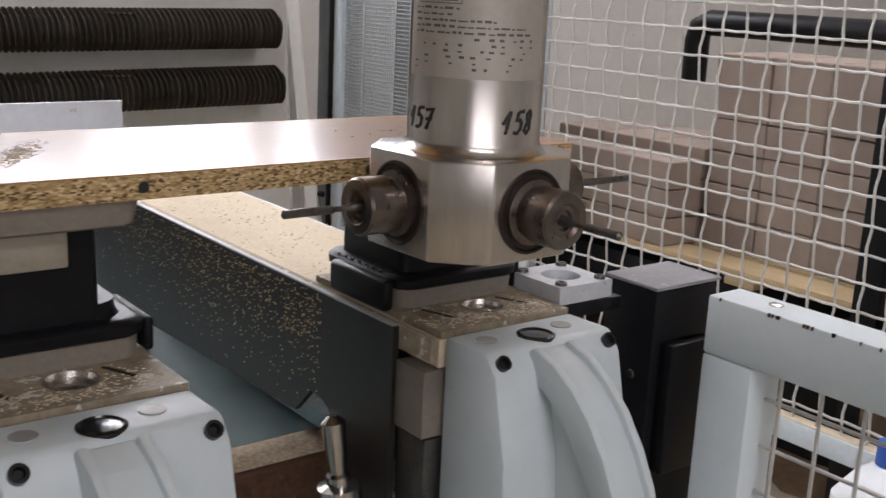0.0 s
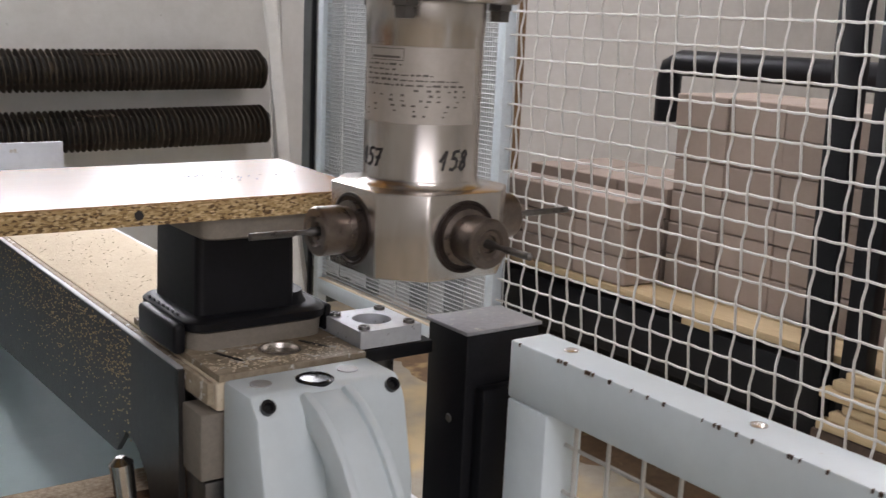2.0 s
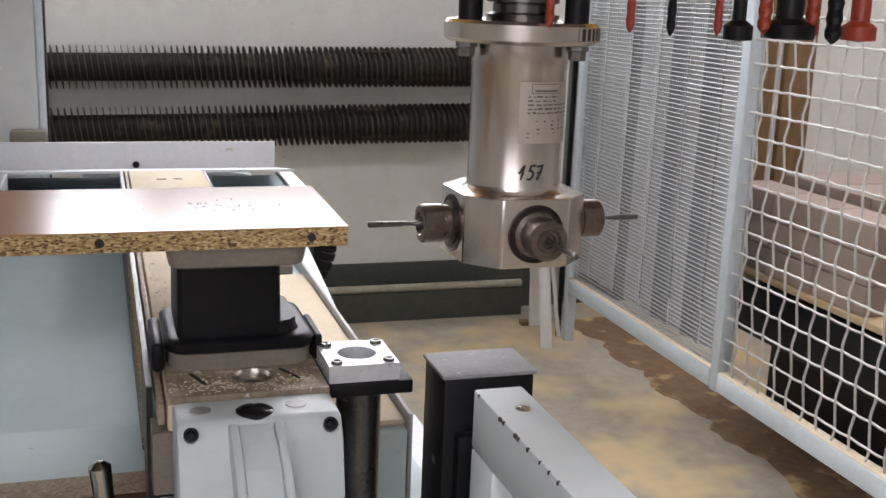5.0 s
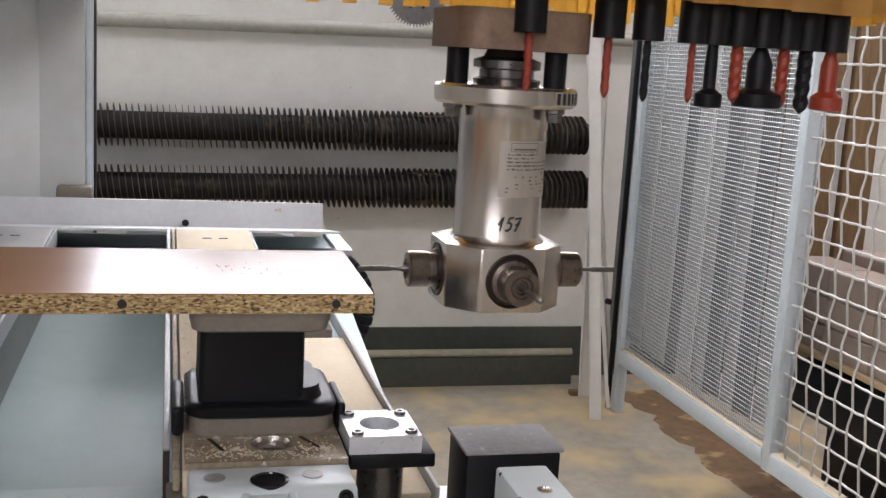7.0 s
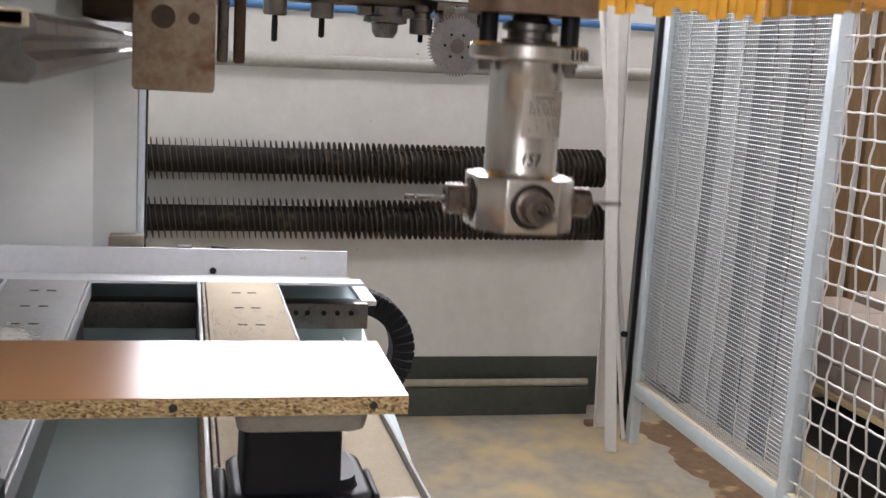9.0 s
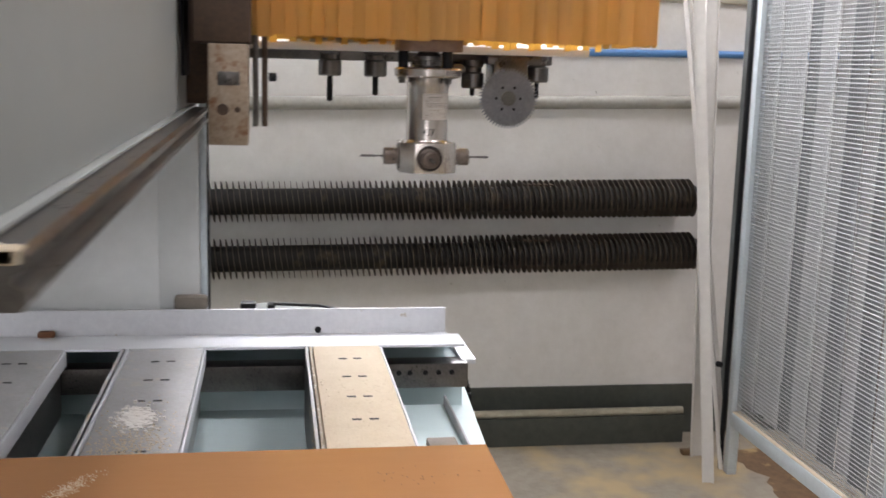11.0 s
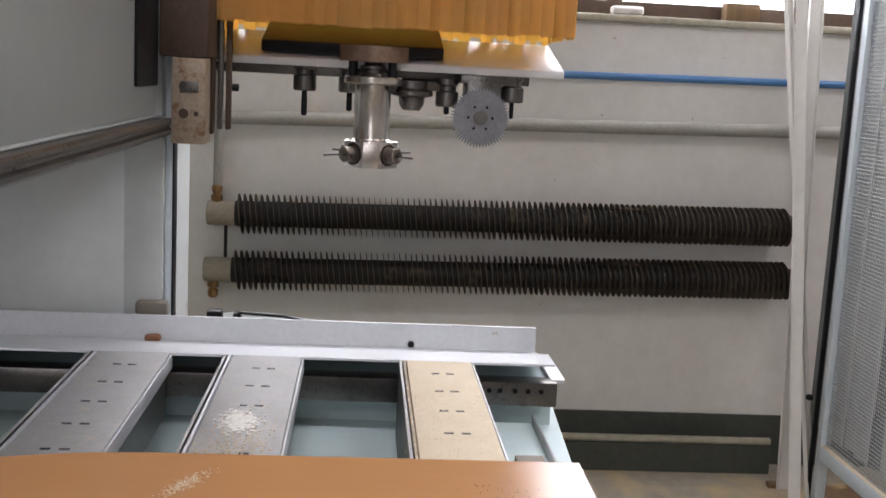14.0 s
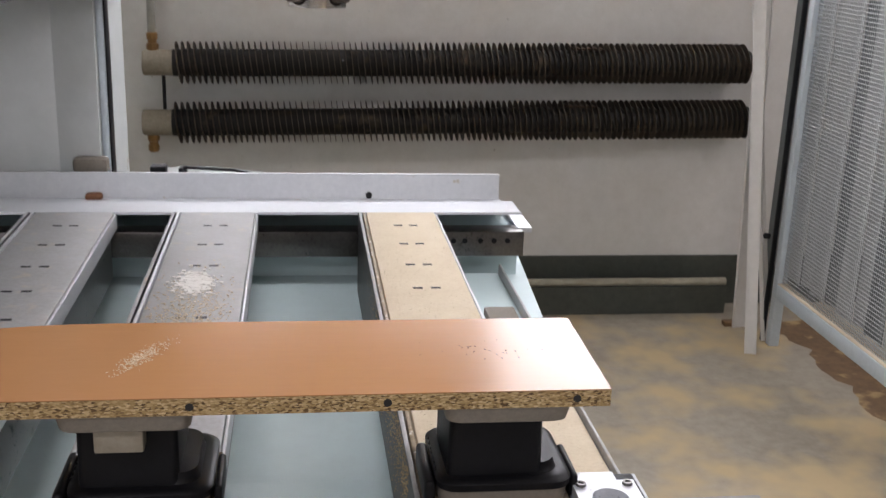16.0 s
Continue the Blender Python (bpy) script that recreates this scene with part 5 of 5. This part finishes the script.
# ---- tool changer that travels with the gantry ----
def tool_changer():
    t = thing("tool_changer", "tool changer with a white sloping cover, saw blade and drills", "tool changer")
    y = 1.85
    bm = bm_new()
    prism(bm, [(y - 0.01, 1.624), (y - 0.012, 1.645), (y + 0.29, 1.722), (y + 0.29, 1.700)], "x", 0.07, 1.03)
    bmesh.ops.bevel(bm, geom=[e for e in bm.edges], offset=0.003, segments=2, affect="EDGES", profile=0.5)
    part("white_cover", bm, M["white_plate"], t, "white sloping cover plate")
    part("carrier", box(bm_new(), 0.02, 0.95, y + 0.08, y + 0.16, 1.600, 1.640, 0.004), M["steel_dark"], t, "dark carrier beam")
    # black sheet along the slope stands for the shade on the white cover
    part("black_hood", box(bm_new(), 0.215, 0.70, y + 0.0, y + 0.26, 1.658, 1.69, 0.004, m=Matrix.Translation((0, 0, 0.0)) @ Matrix.Translation((0, y, 1.66)) @ Matrix.Rotation(radians(14.3), 4, "X") @ Matrix.Translation((0, -y, -1.66))), M["black"], t, "black sheet for the curtain's shade on the cover")
    # tools in their holders
    def holder(x, z, zt, tip, r):
        bm = bm_new()
        lathe(bm, [(0.030, z + 0.05), (0.030, z + 0.035), (0.024, z + 0.03), (0.024, z + 0.018), (0.031, z + 0.014), (0.031, z - 0.022), (0.027, z - 0.026)][::-1], (x, y + 0.04, 0), (0, 0, 1), 24)
        h = part("tool_holder", bm, M["steel_dark"], t)
        bm = bm_new()
        lathe(bm, [(0.0, tip), (r, tip + 0.004), (r, tip + 0.05), (r * 0.85, z - 0.026)], (x, y + 0.04, 0), (0, 0, 1), 14)
        part("cutter", bm, M["black"], t)
    holder(0.330, 1.585, 1.62, 1.490, 0.008)
    holder(0.452, 1.585, 1.62, 1.508, 0.008)
    holder(0.718, 1.560, 1.60, 1.512, 0.007)
    holder(0.898, 1.580, 1.62, 1.508, 0.006)
    bm = bm_new()
    lathe(bm, [(0.024, 1.520), (0.034, 1.535), (0.036, 1.555), (0.058, 1.560), (0.058, 1.572), (0.046, 1.580), (0.046, 1.60)], (0.622, y + 0.05, 0), (0, 0, 1), 28)
    part("facing_cutter", bm, M["steel_dark"], t, "dark facing cutter")
    part("holder_arm", box(bm_new(), 0.55, 0.70, y + 0.03, y + 0.09, 1.575, 1.60, 0.004), M["steel_dark"], t)
    bm = bm_new()
    n, r0, r1 = 56, 0.073, 0.081
    ring = []
    for i in range(n):
        a = 2 * math.pi * i / n
        s = 2 * math.pi / n
        for f, r in ((0.0, r0), (0.25, r1), (0.55, r1 - 0.001), (0.62, r0)):
            ring.append((r * math.cos(a + f * s), r * math.sin(a + f * s)))
    prism(bm, [(0.808 + u, 1.510 + v) for u, v in ring], "y", y - 0.012, y - 0.009)
    part("saw_blade", bm, M["saw"], t, "round steel saw blade with fine teeth")
    bm = bm_new()
    cyl(bm, (0.808, y - 0.017, 1.510), (0.808, y - 0.0125, 1.510), 0.020, seg=24)
    part("saw_flange", bm, M["steel_dark"], t)
    for k in range(6):
        a = k * math.pi / 3
        bm = bm_new()
        cyl(bm, (0.808 + 0.033 * math.cos(a), y - 0.0135, 1.510 + 0.033 * math.sin(a)), (0.808 + 0.033 * math.cos(a), y - 0.0122, 1.510 + 0.033 * math.sin(a)), 0.0038, seg=10)
        part("saw_hole", bm, M["black"], t)
    part("saw_head", box(bm_new(), 0.765, 0.862, y - 0.008, y + 0.10, 1.525, 1.615, 0.008), M["steel_dark"], t, "dark saw gearbox")
    part("saw_bracket", box(bm_new(), 0.75, 0.90, y - 0.006, y + 0.03, 1.60, 1.623, 0.003), M["steel_dark"], t)
    return t


unit, mhead, drills, slide, frame_arm, changer = aggregate(), head(), drill_row(), carriage(), gantry(), tool_changer()


# ---- what moves ----
def motions():
    agg = [
        (0.0, -0.218, -0.119, 1.130, 1), (0.3, -0.217, -0.144, 1.130, 1), (0.5, -0.213, -0.158, 1.130, 1), (0.7, -0.206, -0.162, 1.130, 1), (0.85, -0.148, -0.166, 1.130, 0), (1.0, -0.077, -0.168, 1.130, 0), (1.15, -0.036, -0.170, 1.130, 0),
        (1.5, -0.020, -0.167, 1.130, 0), (2.0, -0.025, -0.116, 1.130, 0), (2.5, -0.022, -0.116, 1.130, 1), (3.0, -0.026, -0.170, 1.130, 1),
        (3.1, -0.028, -0.180, 1.135, 0), (3.3, -0.034, -0.192, 1.228, 0), (3.5, -0.042, -0.199, 1.298, 0), (3.65, -0.008, -0.165, 1.300, 4),
        (3.85, 0.085, -0.075, 1.301, 45), (4.0, 0.150, -0.012, 1.301, 80), (4.1, 0.160, 0.000, 1.301, 90), (4.4, 0.168, 0.000, 1.293, 90),
        (4.5, 0.168, 0.000, 1.253, 90), (4.6, 0.170, 0.006, 1.200, 90), (4.8, 0.178, 0.028, 1.138, 90), (5.0, 0.186, 0.050, 1.130, 91), (5.2, 0.186, 0.068, 1.130, 91),
        (5.7, 0.168, 0.085, 1.130, 91), (6.2, 0.165, 0.095, 1.130, 91), (6.7, 0.178, 0.140, 1.130, 91), (7.3, 0.154, 0.190, 1.130, 91),
        (7.5, 0.150, 0.197, 1.130, 91), (8.0, 0.144, 0.203, 1.130, 91), (8.2, 0.158, 0.206, 1.130, 91), (8.6, 0.205, 0.225, 1.150, 90),
        (9.1, 0.215, 0.440, 1.320, 90), (9.7, 0.215, 1.020, 1.364, 90), (10.3, 0.212, 1.445, 1.370, 90), (10.5, 0.200, 1.460, 1.375, 89),
        (11.0, 0.099, 1.480, 1.383, 89), (11.25, -0.098, 1.480, 1.386, 89), (11.5, -0.243, 1.480, 1.387, 89), (11.75, -0.252, 1.482, 1.387, 90),
        (11.88, -0.253, 1.484, 1.387, 48), (12.0, -0.254, 1.486, 1.386, 2), (12.1, -0.255, 1.490, 1.387, -43), (12.2, -0.256, 1.495, 1.388, -88), (12.3, -0.258, 1.505, 1.389, -133),
        (12.5, -0.262, 1.540, 1.391, -135), (12.8, -0.270, 1.730, 1.396, -137), (13.0, -0.274, 1.832, 1.400, -138),
        (13.4, -0.272, 1.832, 1.401, -137), (14.0, -0.268, 1.830, 1.401, -135), (16.0, -0.268, 1.830, 1.401, -135),
    ]
    walk(unit, [(t, pose(x, y, z, 0, 0, a)) for t, x, y, z, a in agg])
    rows = [(t, pose(x, y, z + (0.035 if t < 8.5 else 0.015 if t < 9.5 else 0.0))) for t, x, y, z, a in agg if t <= 13.4]
    rows += [(13.6, pose(-0.270, 1.830, 1.402)), (14.0, pose(-0.268, 1.830, 1.462)), (14.3, pose(-0.268, 1.830, 1.520)), (14.7, pose(-0.268, 1.830, 1.580)), (15.2, pose(-0.268, 1.830, 1.595)), (16.0, pose(-0.268, 1.830, 1.595))]
    walk(mhead, rows)

    def drawn(t):
        """How far the drill row is drawn up at a time."""
        return 0.16 if t <= 3.7 else 0.16 * (4.6 - t) / 0.9 if t < 4.6 else 0.0 if t < 8.4 else 0.14
    rows = [(t, pose(x, y, z + drawn(t))) for t, x, y, z, a in agg if t <= 13.4]
    rows += [(13.6, pose(-0.270, 1.830, 1.542)), (14.0, pose(-0.268, 1.830, 1.602)), (14.3, pose(-0.268, 1.830, 1.660)), (14.7, pose(-0.268, 1.830, 1.720)), (15.2, pose(-0.268, 1.830, 1.735)), (16.0, pose(-0.268, 1.830, 1.735))]
    walk(drills, rows)
    walk(slide, [(t, pose(x, y, 1.395)) for t, x, y, z, a in agg])
    side = [(t, pose(x - 0.545, 0, 0)) for t, x, y, z, a in agg if t <= 9.1]
    side += [(10.3, pose(-0.342, 0, 0)), (10.5, pose(-0.350, 0, 0)), (11.0, pose(-0.438, 0, 0)), (11.25, pose(-0.625, 0, 0)), (11.5, pose(-0.762, 0, 0)), (11.75, pose(-0.780, 0, 0)), (12.2, pose(-0.783, 0, 0)), (16.0, pose(-0.783, 0, 0))]
    walk(frame_arm, side)
    walk(changer, side)


motions()
